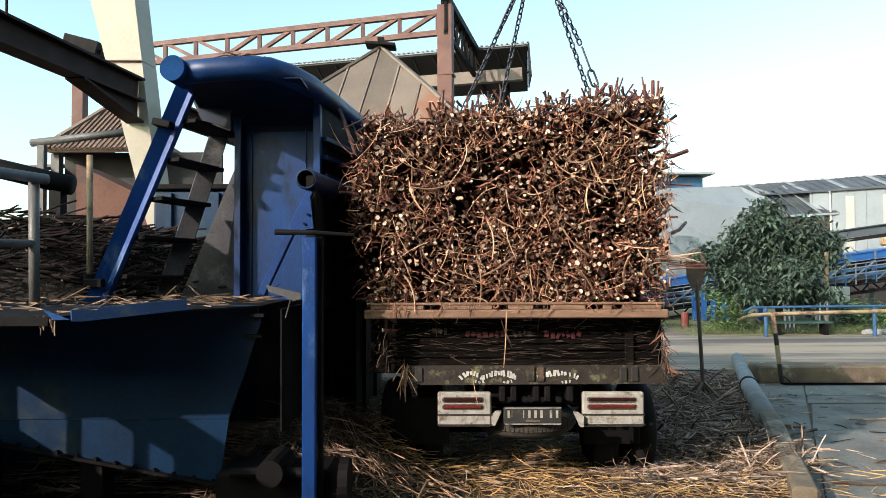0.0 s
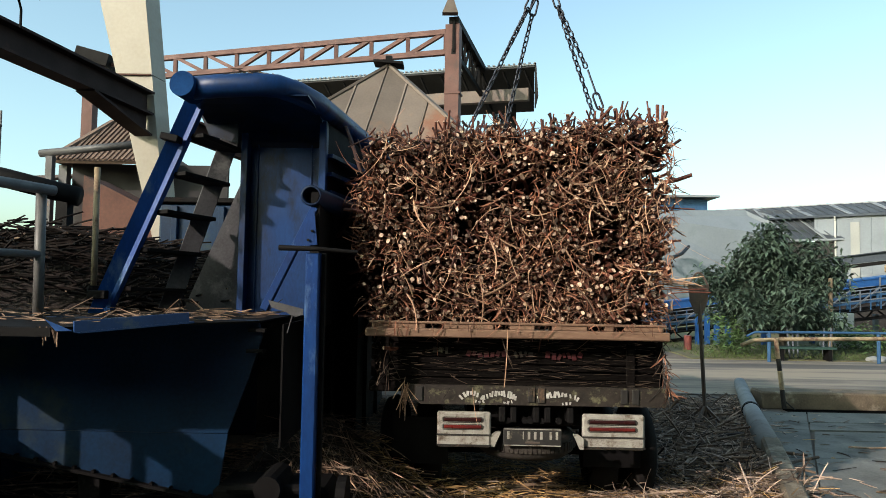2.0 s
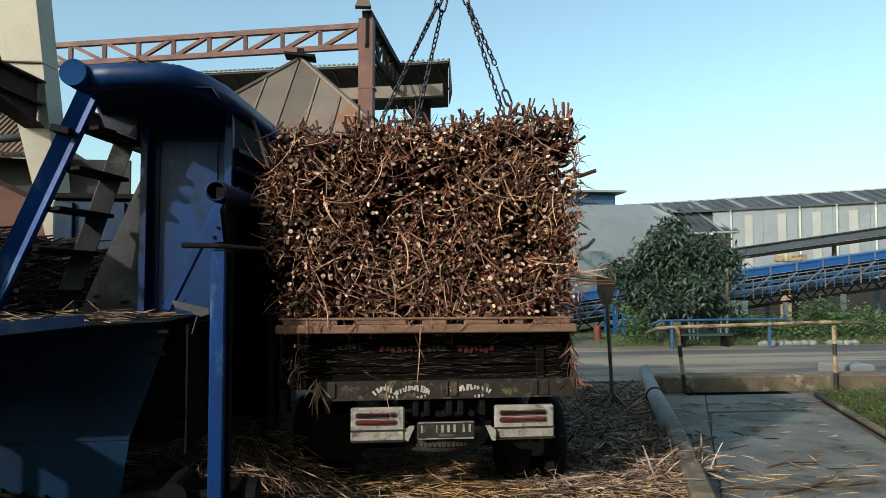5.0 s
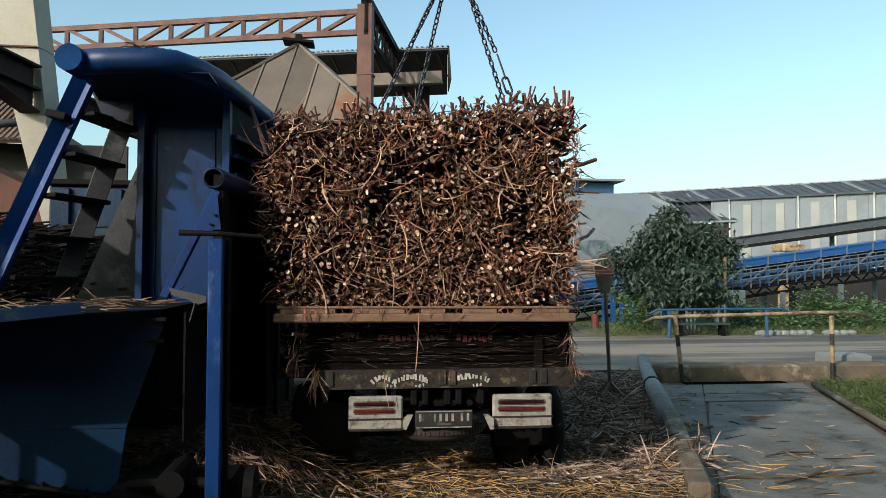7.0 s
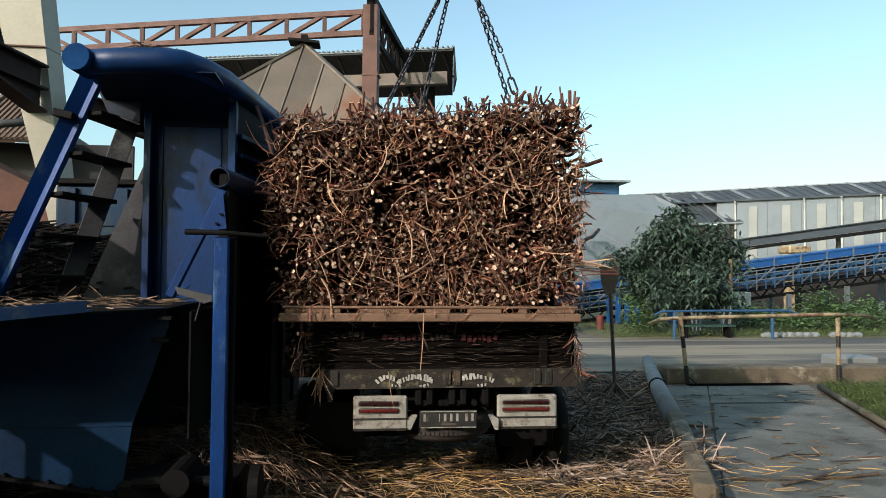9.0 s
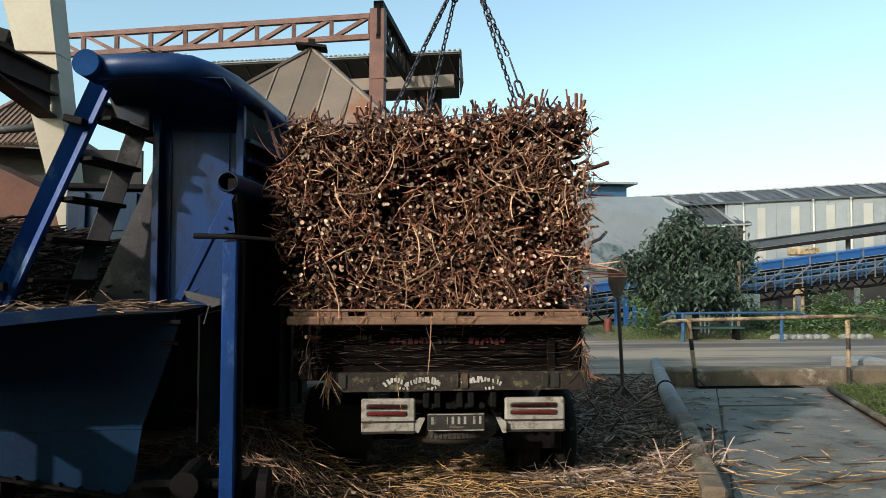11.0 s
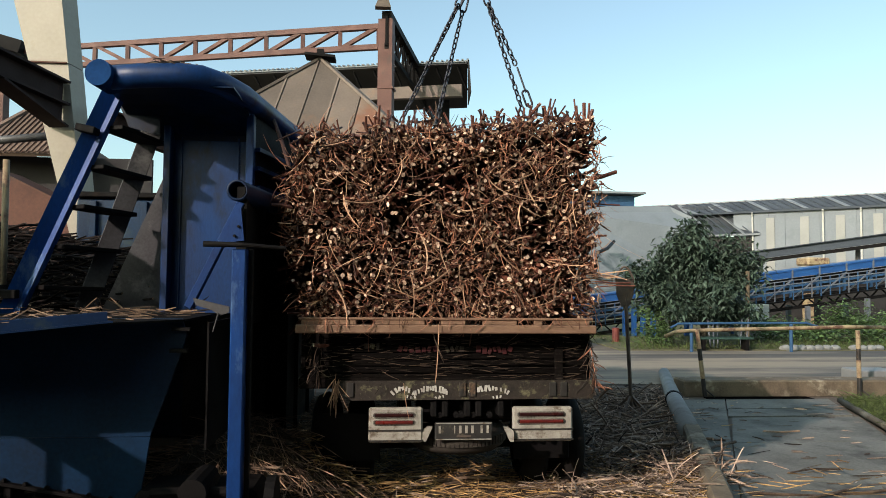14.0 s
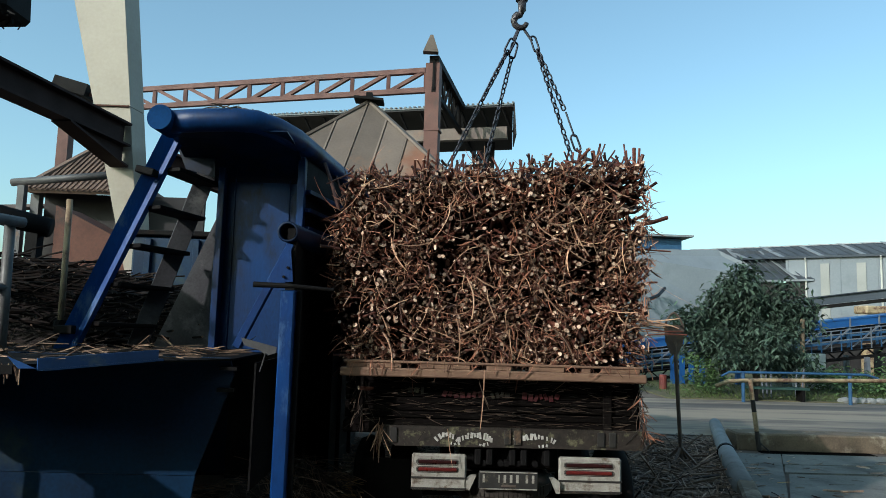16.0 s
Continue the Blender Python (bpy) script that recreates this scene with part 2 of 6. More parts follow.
SIGN_DARK = mat("dark_sign_steel", (0.14, 0.10, 0.072), (0.08, 0.06, 0.046), 0.6, 0.0, 6, 60, 0.3, stain=(0.17, 0.10, 0.055), stain_at=0.58)
CYAN_BLUE = mat("conveyor_blue", (0.012, 0.085, 0.27), (0.009, 0.055, 0.18), 0.5, 0, 1, 20, 0.1)
RAIL_BLUE = mat("rail_blue", (0.030, 0.095, 0.19), (0.02, 0.06, 0.13), 0.5, 0, 4, 30, 0.1)
PALE_STEEL = mat("pale_galvanised", (0.17, 0.19, 0.22), (0.11, 0.12, 0.14), 0.5, 0.2, 4, 30, 0.1)
WHITE_WALL = mat("white_wall", (0.5, 0.5, 0.47), (0.4, 0.4, 0.37), 0.8, 0, 1, 20, 0.1)
RED_PAINT = mat("red_paint", (0.20, 0.05, 0.04), (0.13, 0.035, 0.03), 0.5, 0, 4, 30, 0.1)
GREEN_PAINT = mat("green_paint", (0.035, 0.075, 0.06), (0.02, 0.05, 0.04), 0.5, 0, 4, 30, 0.1)
HOOK_RED = mat("hook_steel", (0.09, 0.085, 0.09), (0.05, 0.05, 0.055), 0.45, 0.5, 8, 60, 0.2)


# ---- building blocks ----
def thing(name, label, category, at=(0, 0, 0), rz=0.0, group="", kind=""):
    ob = new(name)
    ob.matrix_world = pose(*at, 0, 0, rz)
    return tagged(ob, label, category, group, kind)


def finish(name, bm, material, smooth=False):
    me = bpy.data.meshes.new(name)
    bm.to_mesh(me)
    bm.free()
    for m in material if isinstance(material, (list, tuple)) else [material]:
        me.materials.append(m)
    if smooth:
        me.polygons.foreach_set("use_smooth", [True] * len(me.polygons))
    return me


def part(name, bm, material, parent, label="", smooth=False):
    ob = new(name, finish(name, bm, material, smooth))
    ob.parent = parent
    return tagged(ob, label)


def solo(name, bm, material, label, category="", group="", kind="", smooth=False):
    return tagged(new(name, finish(name, bm, material, smooth)), label, category, group, kind)


def box(bm, c, s, rot=None, bev=0.0):
    """A box of centre c and size s, turned by the matrix rot, with chamfered edges."""
    r = bmesh.ops.create_cube(bm, size=1.0)["verts"]
    bmesh.ops.scale(bm, vec=s, verts=r)
    if bev:
        edges = list({e for v in r for e in v.link_edges})
        r = list({v for f in bmesh.ops.bevel(bm, geom=edges, offset=bev, segments=1, affect="EDGES")["faces"] for v in f.verts} | {v for v in r if v.is_valid})
    if rot is not None:
        bmesh.ops.rotate(bm, cent=(0, 0, 0), matrix=rot.to_3x3(), verts=r)
    bmesh.ops.translate(bm, vec=c, verts=r)
    return r


def aim(p, q):
    """A turn that lays z along p to q and keeps x level."""
    z = (Vector(q) - Vector(p)).normalized()
    up = Vector((0, 0, 1)) if abs(z.z) < 0.98 else Vector((0, 1, 0))
    x = up.cross(z).normalized()
    return Matrix((x, z.cross(x), z)).transposed()


def bar(bm, p, q, w, h, bev=0.0, spin=0.0):
    """A bar from p to q: w level across, h the other way."""
    p, q = Vector(p), Vector(q)
    rot = aim(p, q) @ Matrix.Rotation(radians(spin), 3, "Z")
    box(bm, (p + q) / 2, (w, h, (q - p).length), rot, bev)


def ibeam(bm, p, q, w, h, t=0.02):
    """A rolled steel beam: two flanges of width w and a web of height h, one profile drawn from p to q."""
    p, q = Vector(p), Vector(q)
    rot = aim(p, q)
    a, b, c, d = w / 2, h / 2, t / 2, h / 2 - t
    prof = [(-a, -b), (a, -b), (a, -d), (c, -d), (c, d), (a, d), (a, b), (-a, b), (-a, d), (-c, d), (-c, -d), (-a, -d)]
    r0 = [bm.verts.new(p + rot @ Vector((x, y, 0))) for x, y in prof]
    r1 = [bm.verts.new(q + rot @ Vector((x, y, 0))) for x, y in prof]
    bm.faces.new(r0[::-1]), bm.faces.new(r1)
    for i in range(12):
        bm.faces.new((r0[i], r0[(i + 1) % 12], r1[(i + 1) % 12], r1[i]))
    bmesh.ops.recalc_face_normals(bm, faces=bm.faces)


def tube(bm, pts, r, n=10, caps=True, r2=None):
    """A round tube along points; r2: its radius at the far end."""
    pts = [Vector(p) for p in pts]
    rings = []
    for i, p in enumerate(pts):
        d = (pts[min(i + 1, len(pts) - 1)] - pts[max(i - 1, 0)])
        m = aim((0, 0, 0), d)
        rr = r if r2 is None else r + (r2 - r) * i / (len(pts) - 1)
        rings.append([bm.verts.new(p + m @ Vector((rr * math.cos(a), rr * math.sin(a), 0))) for a in [2 * math.pi * k / n for k in range(n)]])
    for a, b in zip(rings, rings[1:]):
        for k in range(n):
            bm.faces.new((a[k], a[(k + 1) % n], b[(k + 1) % n], b[k]))
    if caps:
        bm.faces.new(rings[0][::-1]), bm.faces.new(rings[-1])


def slab(bm, pts, thick):
    """A plate over a ring of points, thickened along its normal."""
    vs = [bm.verts.new(p) for p in pts]
    f = bm.faces.new(vs)
    f.normal_update()
    nrm = f.normal.copy()
    r = bmesh.ops.extrude_face_region(bm, geom=[f])
    bmesh.ops.translate(bm, vec=-nrm * thick, verts=[v for v in r["geom"] if isinstance(v, bmesh.types.BMVert)])
    bmesh.ops.recalc_face_normals(bm, faces=bm.faces)


def ring(bm, c, r, tube_r, axis="y", n=24, m=10, squash=1.0):
    """A torus round an axis."""
    c = Vector(c)
    rows = []
    for i in range(n):
        a = 2 * math.pi * i / n
        row = []
        for j in range(m):
            b = 2 * math.pi * j / m
            rad, w = r + tube_r * math.cos(b), tube_r * math.sin(b) * squash
            u, v = rad * math.cos(a), rad * math.sin(a)
            row.append(bm.verts.new(c + Vector({"x": (w, u, v), "y": (u, w, v), "z": (u, v, w)}[axis])))
        rows.append(row)
    for i in range(n):
        for j in range(m):
            bm.faces.new((rows[i][j], rows[(i + 1) % n][j], rows[(i + 1) % n][(j + 1) % m], rows[i][(j + 1) % m]))


def raw(name, verts, faces, materials, index=None, smooth=False):
    me = bpy.data.meshes.new(name)
    me.from_pydata(verts, [], faces)
    for m in materials:
        me.materials.append(m)
    if index is not None:
        me.polygons.foreach_set("material_index", index)
    if smooth:
        me.polygons.foreach_set("use_smooth", [True] * len(me.polygons))
    me.update()
    return me


class Strands:
    """Gathers many thin bent blades into one mesh."""

    def __init__(self):
        self.v, self.f = [], []

    def add(self, p, d, length, width, bend, segs=4, rng=random):
        p, d = Vector(p), Vector(d).normalized()
        side = d.cross(Vector((rng.uniform(-1, 1), rng.uniform(-1, 1), rng.uniform(-1, 1)))).normalized()
        bend = Vector(bend)
        fold = d.cross(side).normalized() * width * 0.35
        k = len(self.v)
        for i in range(segs + 1):
            s = i / segs
            c = p + d * (length * s) + bend * (s * s * length)
            w = width * (0.5 if i in (0, segs) else 1.0) / 2
            self.v += [c - side * w, c + fold, c + side * w]
        for i in range(segs):
            a = k + 3 * i
            self.f += [(a, a + 1, a + 4, a + 3), (a + 1, a + 2, a + 5, a + 4)]

    def mesh(self, name, material):
        return raw(name, self.v, self.f, [material])


def stalk_mesh(name, length, r, mats, n=7, bent=0.0, seed=0):
    """One stalk of cane along -y with knots and a pale slanting cut at the front end (at the origin)."""
    rng = random.Random(seed)
    ys = [0.0, 0.012]
    while ys[-1] < length - 0.1:
        ys.append(ys[-1] + rng.uniform(0.07, 0.11))
    ys.append(length)
    v, f, mi = [], [], []
    slant = rng.uniform(-1.4, 1.4), rng.uniform(-1.4, 1.4)
    for i, y in enumerate(ys):
        rr = r * (1.12 if i % 2 and i > 1 else 1.0)
        cx = bent * (y / length) ** 2
        for k in range(n):
            a = 2 * math.pi * k / n
            x, z = rr * math.cos(a), rr * math.sin(a)
            v.append((x + cx, y + (slant[0] * x + slant[1] * z if i == 0 else 0), z))
    for i in range(len(ys) - 1):
        for k in range(n):
            f.append((i * n + k, i * n + (k + 1) % n, (i + 1) * n + (k + 1) % n, (i + 1) * n + k))
            mi.append(0)
    f.append(tuple(range(n))), mi.append(1)
    return raw(name, v, f, mats, mi)


class Stalks:
    """Gathers many stalks, with pale cut ends, into one mesh."""

    def __init__(self):
        self.v, self.f, self.mi = [], [], []

    def add(self, p, d, length, r, n=6, both=False, rng=random):
        p, d = Vector(p), Vector(d).normalized()
        m = aim((0, 0, 0), d)
        k = len(self.v)
        off = m @ Vector((rng.uniform(-0.04, 0.04), rng.uniform(-0.04, 0.04), 0)) * length
        sl = rng.uniform(-1.6, 1.6), rng.uniform(-1.6, 1.6)
        for i, s in enumerate((0, 0.5, 1)):
            for j in range(n):
                a = 2 * math.pi * j / n
                x, y = r * math.cos(a), r * math.sin(a)
                z = s * length + ((sl[0] * x + sl[1] * y) if i == 0 else 0)
                self.v.append(p + m @ Vector((x, y, z)) + off * (4 * s * (1 - s)))
        for i in range(2):
            for j in range(n):
                self.f.append((k + i * n + j, k + i * n + (j + 1) % n, k + (i + 1) * n + (j + 1) % n, k + (i + 1) * n + j))
                self.mi.append(0)
        self.f.append(tuple(range(k + n - 1, k - 1, -1))), self.mi.append(1)
        self.f.append(tuple(range(k + 2 * n, k + 3 * n))), self.mi.append(1 if both else 0)

    def mesh(self, name, mats):
        return raw(name, self.v, self.f, mats, self.mi)


# ---- ground ----
bm = bmesh.new()
bm.faces.new([bm.verts.new((x, y, -0.02)) for x, y in ((-900, -900), (900, -900), (900, 900), (-900, 900))])
solo("ground", bm, DIRT, "bare trodden dirt yard strewn with cane trash", "ground", kind="structure")

bm = bmesh.new()
slab(bm, [(-60, 11.2, 0.0), (60, 11.0, 0.0), (60, 16.6, 0.0), (-60, 17.2, 0.0)], 0.06)
solo("road", bm, ASPHALT, "worn grey yard road with dusty edges", "road", kind="structure")
bm = bmesh.new()
slab(bm, [(6.2, 17.0, 0.01), (60, 16.6, 0.01), (90, 120, 0.01), (6, 120, 0.01)], 0.03)
solo("grass_verge", bm, TURF, "green verge with thin grass beyond the road", "verge", kind="structure")

# Unseen walls and roof, added to cut the sky light on the yard.
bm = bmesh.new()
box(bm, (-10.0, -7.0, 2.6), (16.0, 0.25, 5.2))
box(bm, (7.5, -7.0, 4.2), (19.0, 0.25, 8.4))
solo("blocker_wall_south", bm, SOFFIT, "added plain dark wall, unseen, holding back sky light", "wall", kind="structure")

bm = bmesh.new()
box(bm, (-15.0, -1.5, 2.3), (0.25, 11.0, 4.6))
solo("blocker_wall_west", bm, SOFFIT, "added unseen dark wall on the west side, cutting sky light", "wall", kind="structure")

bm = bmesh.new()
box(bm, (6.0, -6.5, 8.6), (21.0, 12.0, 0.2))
solo("blocker_roof", bm, SOFFIT, "added unseen dark roof cutting sky light over the yard", "roof", kind="structure")
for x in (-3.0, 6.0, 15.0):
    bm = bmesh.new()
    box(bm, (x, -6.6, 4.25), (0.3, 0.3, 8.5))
    solo("pillar", bm, SOFFIT, "added plain dark pillar under the unseen roof", "pillar", "pillars of the shed")

# driveway slab beside the truck
U, R = Vector((0.345, 0.939, 0)), Vector((0.939, -0.345, 0))
O = Vector((4.62, 9.8, 0))


def drive(u, r, z=0.0):
    return O + U * u + R * r + Vector((0, 0, z))


pave = thing("driveway", "worn concrete driveway of joined slabs with cane trash", "pavement", kind="structure")


def left_edge(y):
    return 4.29 + (y - 9.0) * 0.345


def seam(y):
    return 3.529 + (y - 6.045) * 0.484


def right_edge(y):
    return 6.99 + (y - 9.889) * 0.392


ROWS = (9.48, 8.73, 8.215, 6.76, 5.3, 3.6, 1.6)
for i, (y1, y0) in enumerate(zip(ROWS, ROWS[1:])):
    for e0, e1 in ((left_edge, seam), (seam, right_edge)):
        gap = {1: 0.03, 2: 0.10}.get(i, 0.008) if e0 is seam else 0.006
        a0, a1, b0, b1 = e0(y0) + 0.008, e1(y0) - 0.008, e0(y1) + 0.008, e1(y1) - 0.008
        if a1 - a0 < 0.05:
            a0, b0 = a0 - 0.35, b0 - 0.1
        bm = bmesh.new()
        slab(bm, [(a0, y0 + 0.005, 0.012), (a1, y0 + 0.005, 0.012), (b1, y1 - gap, 0.012), (b0, y1 - gap, 0.012)], 0.07)
        part("slab", bm, CONCRETE, pave)
# Flat strip in place of a recess; the slot's shade is its colour.
bm = bmesh.new()
box(bm, (5.86, 9.66, -0.03), (1.68, 0.33, 0.04))
solo("drain_slot", bm, DRAIN_DARK, "near-black strip standing in for the shaded drain slot", "drain", kind="structure")
bm = bmesh.new()
box(bm, (6.75, 10.08, 0.10), (4.0, 0.46, 0.27), Matrix.Rotation(radians(-1), 3, "Z"), 0.025)
solo("kerb", bm, CONCRETE_TAN, "low tan concrete kerb between driveway and road", "kerb", kind="structure")
bm = bmesh.new()
box(bm, (8.36, 10.62, 0.16), (0.72, 0.5, 0.31), Matrix.Rotation(radians(-4), 3, "Z"), 0.02)
solo("concrete_block", bm, WALL_STRIP, "whitewashed concrete block beside the rail post", "block")
bm = bmesh.new()
tube(bm, [drive(-9, 2.22, 0.05), drive(-2.6, 2.22, 0.06), drive(0.1, 2.25, 0.05)], 0.045, 8)
solo("edge_pipe", bm, CONCRETE_TAN, "half-buried brown pipe edging the grass bank", "pipe", smooth=True)
bm = bmesh.new()
slab(bm, [drive(-9, 2.24, 0.03), drive(-9, 9, 0.35), drive(0.3, 9, 0.3), drive(0.15, 3.6, 0.22), drive(0.05, 2.26, 0.03)], 0.05)
solo("grass_bank", bm, TURF, "grassy bank beside the concrete driveway", "verge", kind="structure")

pl = thing("ground_pipe", "grey pipeline with a dark collar lying on the yard", "pipe")
bm = bmesh.new()
tube(bm, [(5.23, 11.85, 0.09), (4.19, 9.0, 0.10), (3.42, 6.78, 0.10)], 0.10, 16, True, 0.125)
part("pipe", bm, PIPE_GREY, pl, smooth=True)
bm = bmesh.new()
tube(bm, [(4.21, 9.05, 0.1), (4.17, 8.95, 0.1)], 0.124, 16)
part("collar", bm, DARK_STEEL, pl, "dark rubber collar")
bm = bmesh.new()
box(bm, (2.98, 5.55, 0.09), (0.18, 2.75, 0.24), Matrix.Rotation(radians(-20), 3, "Z"), 0.025)
solo("low_kerb", bm, CONCRETE_TAN, "worn concrete kerb continuing the grey pipeline", "kerb", kind="structure")

# ---- truck ----
truck = thing("truck", "grimy flatbed truck heaped with sugar cane, rear view", "truck")
bm = bmesh.new()
box(bm, (0.5, 4.17, 1.422), (2.08, 0.05, 0.058), None, 0.008)
part("tail_rail", bm, PLANK, truck, "brown wooden top rail")
bm = bmesh.new()
box(bm, (0.5, 4.185, 1.492), (2.04, 0.045, 0.016), None, 0.004)
part("upper_rail", bm, PLANK, truck)
rng = random.Random(3)
for a, b in ((-0.50, -0.13), (0.0, 0.34), (0.45, 0.62), (0.74, 0.98), (1.10, 1.16), (1.24, 1.50)):
    bm = bmesh.new()
    box(bm, ((a + b) / 2, 4.19, 1.467), (b - a, 0.04, 0.032), None, 0.004)
    part("rail_batten", bm, PLANK, truck)
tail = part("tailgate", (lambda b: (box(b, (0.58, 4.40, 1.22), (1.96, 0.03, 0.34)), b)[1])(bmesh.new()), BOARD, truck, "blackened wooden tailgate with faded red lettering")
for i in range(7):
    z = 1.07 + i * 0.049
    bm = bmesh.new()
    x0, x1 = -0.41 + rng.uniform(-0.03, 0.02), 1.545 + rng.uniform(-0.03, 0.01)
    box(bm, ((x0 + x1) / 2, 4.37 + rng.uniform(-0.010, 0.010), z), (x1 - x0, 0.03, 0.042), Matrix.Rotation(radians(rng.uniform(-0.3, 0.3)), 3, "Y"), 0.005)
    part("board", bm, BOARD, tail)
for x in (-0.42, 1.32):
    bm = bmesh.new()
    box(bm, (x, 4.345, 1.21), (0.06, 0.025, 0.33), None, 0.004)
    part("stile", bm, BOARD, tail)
# lettering that cannot be read: short strokes
for x0, x1, z, m in ((0.16, 0.44, 1.265, RED_MARK), (0.72, 0.98, 1.262, RED_MARK), (0.50, 0.64, 1.27, BEAM_GRIME), (-0.08, 0.02, 1.29, BEAM_GRIME)):
    x = x0
    while x < x1:
        w = rng.uniform(0.018, 0.035)
        bm = bmesh.new()
        box(bm, (x + w / 2, 4.347, z + rng.uniform(-0.008, 0.008)), (w, 0.006, rng.uniform(0.025, 0.05)), Matrix.Rotation(radians(rng.uniform(-25, 25)), 3, "Y"))
        part("letter_stroke", bm, m, tail)
        x += w + 0.012
bm = bmesh.new()
slab(bm, [(-0.255, 4.322, 1.047), (1.59, 4.322, 1.047), (1.565, 4.322, 0.918), (-0.16, 4.322, 0.912), (-0.245, 4.322, 0.975)], -0.14)
beam = part("rear_beam", bm, BEAM_GRIME, truck, "grimy rear cross beam with white lettering")
for cx, span, n in ((0.20, 0.15, 7), (0.40, 0.23, 12), (0.81, 0.27, 11)):
    for i in range(n):
        s = i / (n - 1) - 0.5
        bm = bmesh.new()
        box(bm, (cx + s * span + rng.gauss(0, 0.004), 4.318, 0.972 + 0.032 * (1 - 4 * s * s) - 0.008), (rng.uniform(0.010, 0.022), 0.006, rng.uniform(0.024, 0.045)), Matrix.Rotation(radians(s * 45 + rng.uniform(-22, 22)), 3, "Y"))
        part("letter_stroke", bm, WHITE_MARK, beam)
    for i in range(3):
        bm = bmesh.new()
        box(bm, (cx + 0.03 + i * 0.026, 4.318, 0.934 + rng.gauss(0, 0.004)), (rng.uniform(0.008, 0.018), 0.006, rng.uniform(0.012, 0.024)), Matrix.Rotation(radians(rng.uniform(-25, 25)), 3, "Y"))
        part("letter_stroke", bm, WHITE_MARK, beam)
for x in (-0.25, -0.17, 0.62, 0.69, 1.27, 1.35):
    bm = bmesh.new()
    box(bm, (x, 4.316, 0.985), (0.05, 0.012, 0.10), None, 0.004)
    part("hinge", bm, BLACK_PAINT, beam, "dark rusty hinge plate")
for x0, x1 in ((-0.04, 0.34), (0.985, 1.42)):
    w, c = x1 - x0, (x0 + x1) / 2
    bm = bmesh.new()
    box(bm, (c, 4.36, 0.735), (w, 0.05, 0.245), None, 0.012)
    lamp = part("lamp_panel", bm, WHITE_GRIME, truck, "dirty white tail lamp panel")
    for z, m in ((0.805, RED_LENS), (0.755, AMBER_LENS)):
        bm = bmesh.new()
        box(bm, (c - 0.01, 4.333, z), (w - 0.11, 0.018, 0.026), None, 0.008)
        part("lens", bm, m, lamp, "red lens strip")
        bm = bmesh.new()
        box(bm, (c - 0.01, 4.336, z), (w - 0.085, 0.014, 0.040), None, 0.012)
        part("bezel", bm, BLACK_PAINT, lamp)
    for z in (0.70, 0.628):
        bm = bmesh.new()
        box(bm, (c, 4.336, z), (w + 0.004, 0.012, 0.012))
        part("seam", bm, BLACK_PAINT, lamp)
    bm = bmesh.new()
    sx = x1 if x0 < 0.5 else x0
    sg = 1 if x0 < 0.5 else -1
    slab(bm, [(sx, 4.34, 0.695), (sx + sg * 0.035, 4.34, 0.72), (sx + sg * 0.07, 4.34, 0.72), (sx + sg * 0.025, 4.34, 0.62), (sx, 4.34, 0.62)], -0.04)
    part("lamp_bracket", bm, WHITE_GRIME, lamp, "white bent bracket")
bm = bmesh.new()
box(bm, (0.65, 4.50, 0.83), (0.70, 0.10, 0.16), None, 0.01)
part("cross_member", bm, DARK_STEEL, truck)
for x in (0.42, 0.50, 0.66, 0.74, 0.90):
    bm = bmesh.new()
    box(bm, (x, 4.40, 0.845), (0.045, 0.12, 0.11), None, 0.008)
    part("bracket", bm, DARK_STEEL, truck, "grimy mounting bracket")
for x in (0.46, 0.58, 0.62, 0.70, 0.82):
    bm = bmesh.new()
    tube(bm, [(x, 4.42, 0.80), (x, 4.36, 0.80)], 0.022, 10)
    part("bolt", bm, DARK_STEEL, truck)
bm = bmesh.new()
box(bm, (0.63, 4.325, 0.695), (0.41, 0.02, 0.125), None, 0.008)
plate = part("number_plate", bm, PLATE_BLACK, truck, "dirty black number plate with pale marks")
for x, w in ((0.46, 0.026), (0.565, 0.012), (0.605, 0.028), (0.648, 0.028), (0.691, 0.028), (0.757, 0.026), (0.80, 0.026)):
    bm = bmesh.new()
    box(bm, (x, 4.3125, 0.708), (w * 0.62, 0.006, 0.052))
    part("plate_bar", bm, WHITE_GRIME, plate)
bm = bmesh.new()
box(bm, (0.63, 4.3125, 0.660), (0.10, 0.006, 0.012))
part("plate_bar", bm, BEIGE_GREY, plate)
for z in (0.639, 0.751):
    bm = bmesh.new()
    box(bm, (0.63, 4.313, z), (0.395, 0.006, 0.006))
    part("plate_rim", bm, WHITE_GRIME, plate)
spare = part("spare_wheel", (lambda b: (ring(b, (0.62, 4.73, 0.60), 0.28, 0.10, "z", 40, 10), b)[1])(bmesh.new()), DUSTY_RUBBER, truck, "spare tyre slung under the frame", smooth=True)
for i in range(36):
    a = radians(-175 + i * 5)
    bm = bmesh.new()
    box(bm, (0.62 + 0.376 * math.cos(a), 4.73 + 0.376 * math.sin(a), 0.60), (0.010, 0.026, 0.06), Matrix.Rotation(a, 3, "Z"))
    part("tread_block", bm, DUSTY_RUBBER, spare)
bm = bmesh.new()
tube(bm, [(0.62, 4.73, 0.55), (0.62, 4.73, 0.64)], 0.19, 18)
part("rim", bm, DARK_STEEL, spare)
for x in (0.22, 1.0):
    bm = bmesh.new()
    box(bm, (x, 7.55, 0.80), (0.09, 5.9, 0.20))
    part("chassis_rail", bm, DARK_STEEL, truck)
bm = bmesh.new()
tube(bm, [(-0.3, 5.3, 0.42), (1.5, 5.3, 0.42)], 0.07, 10)
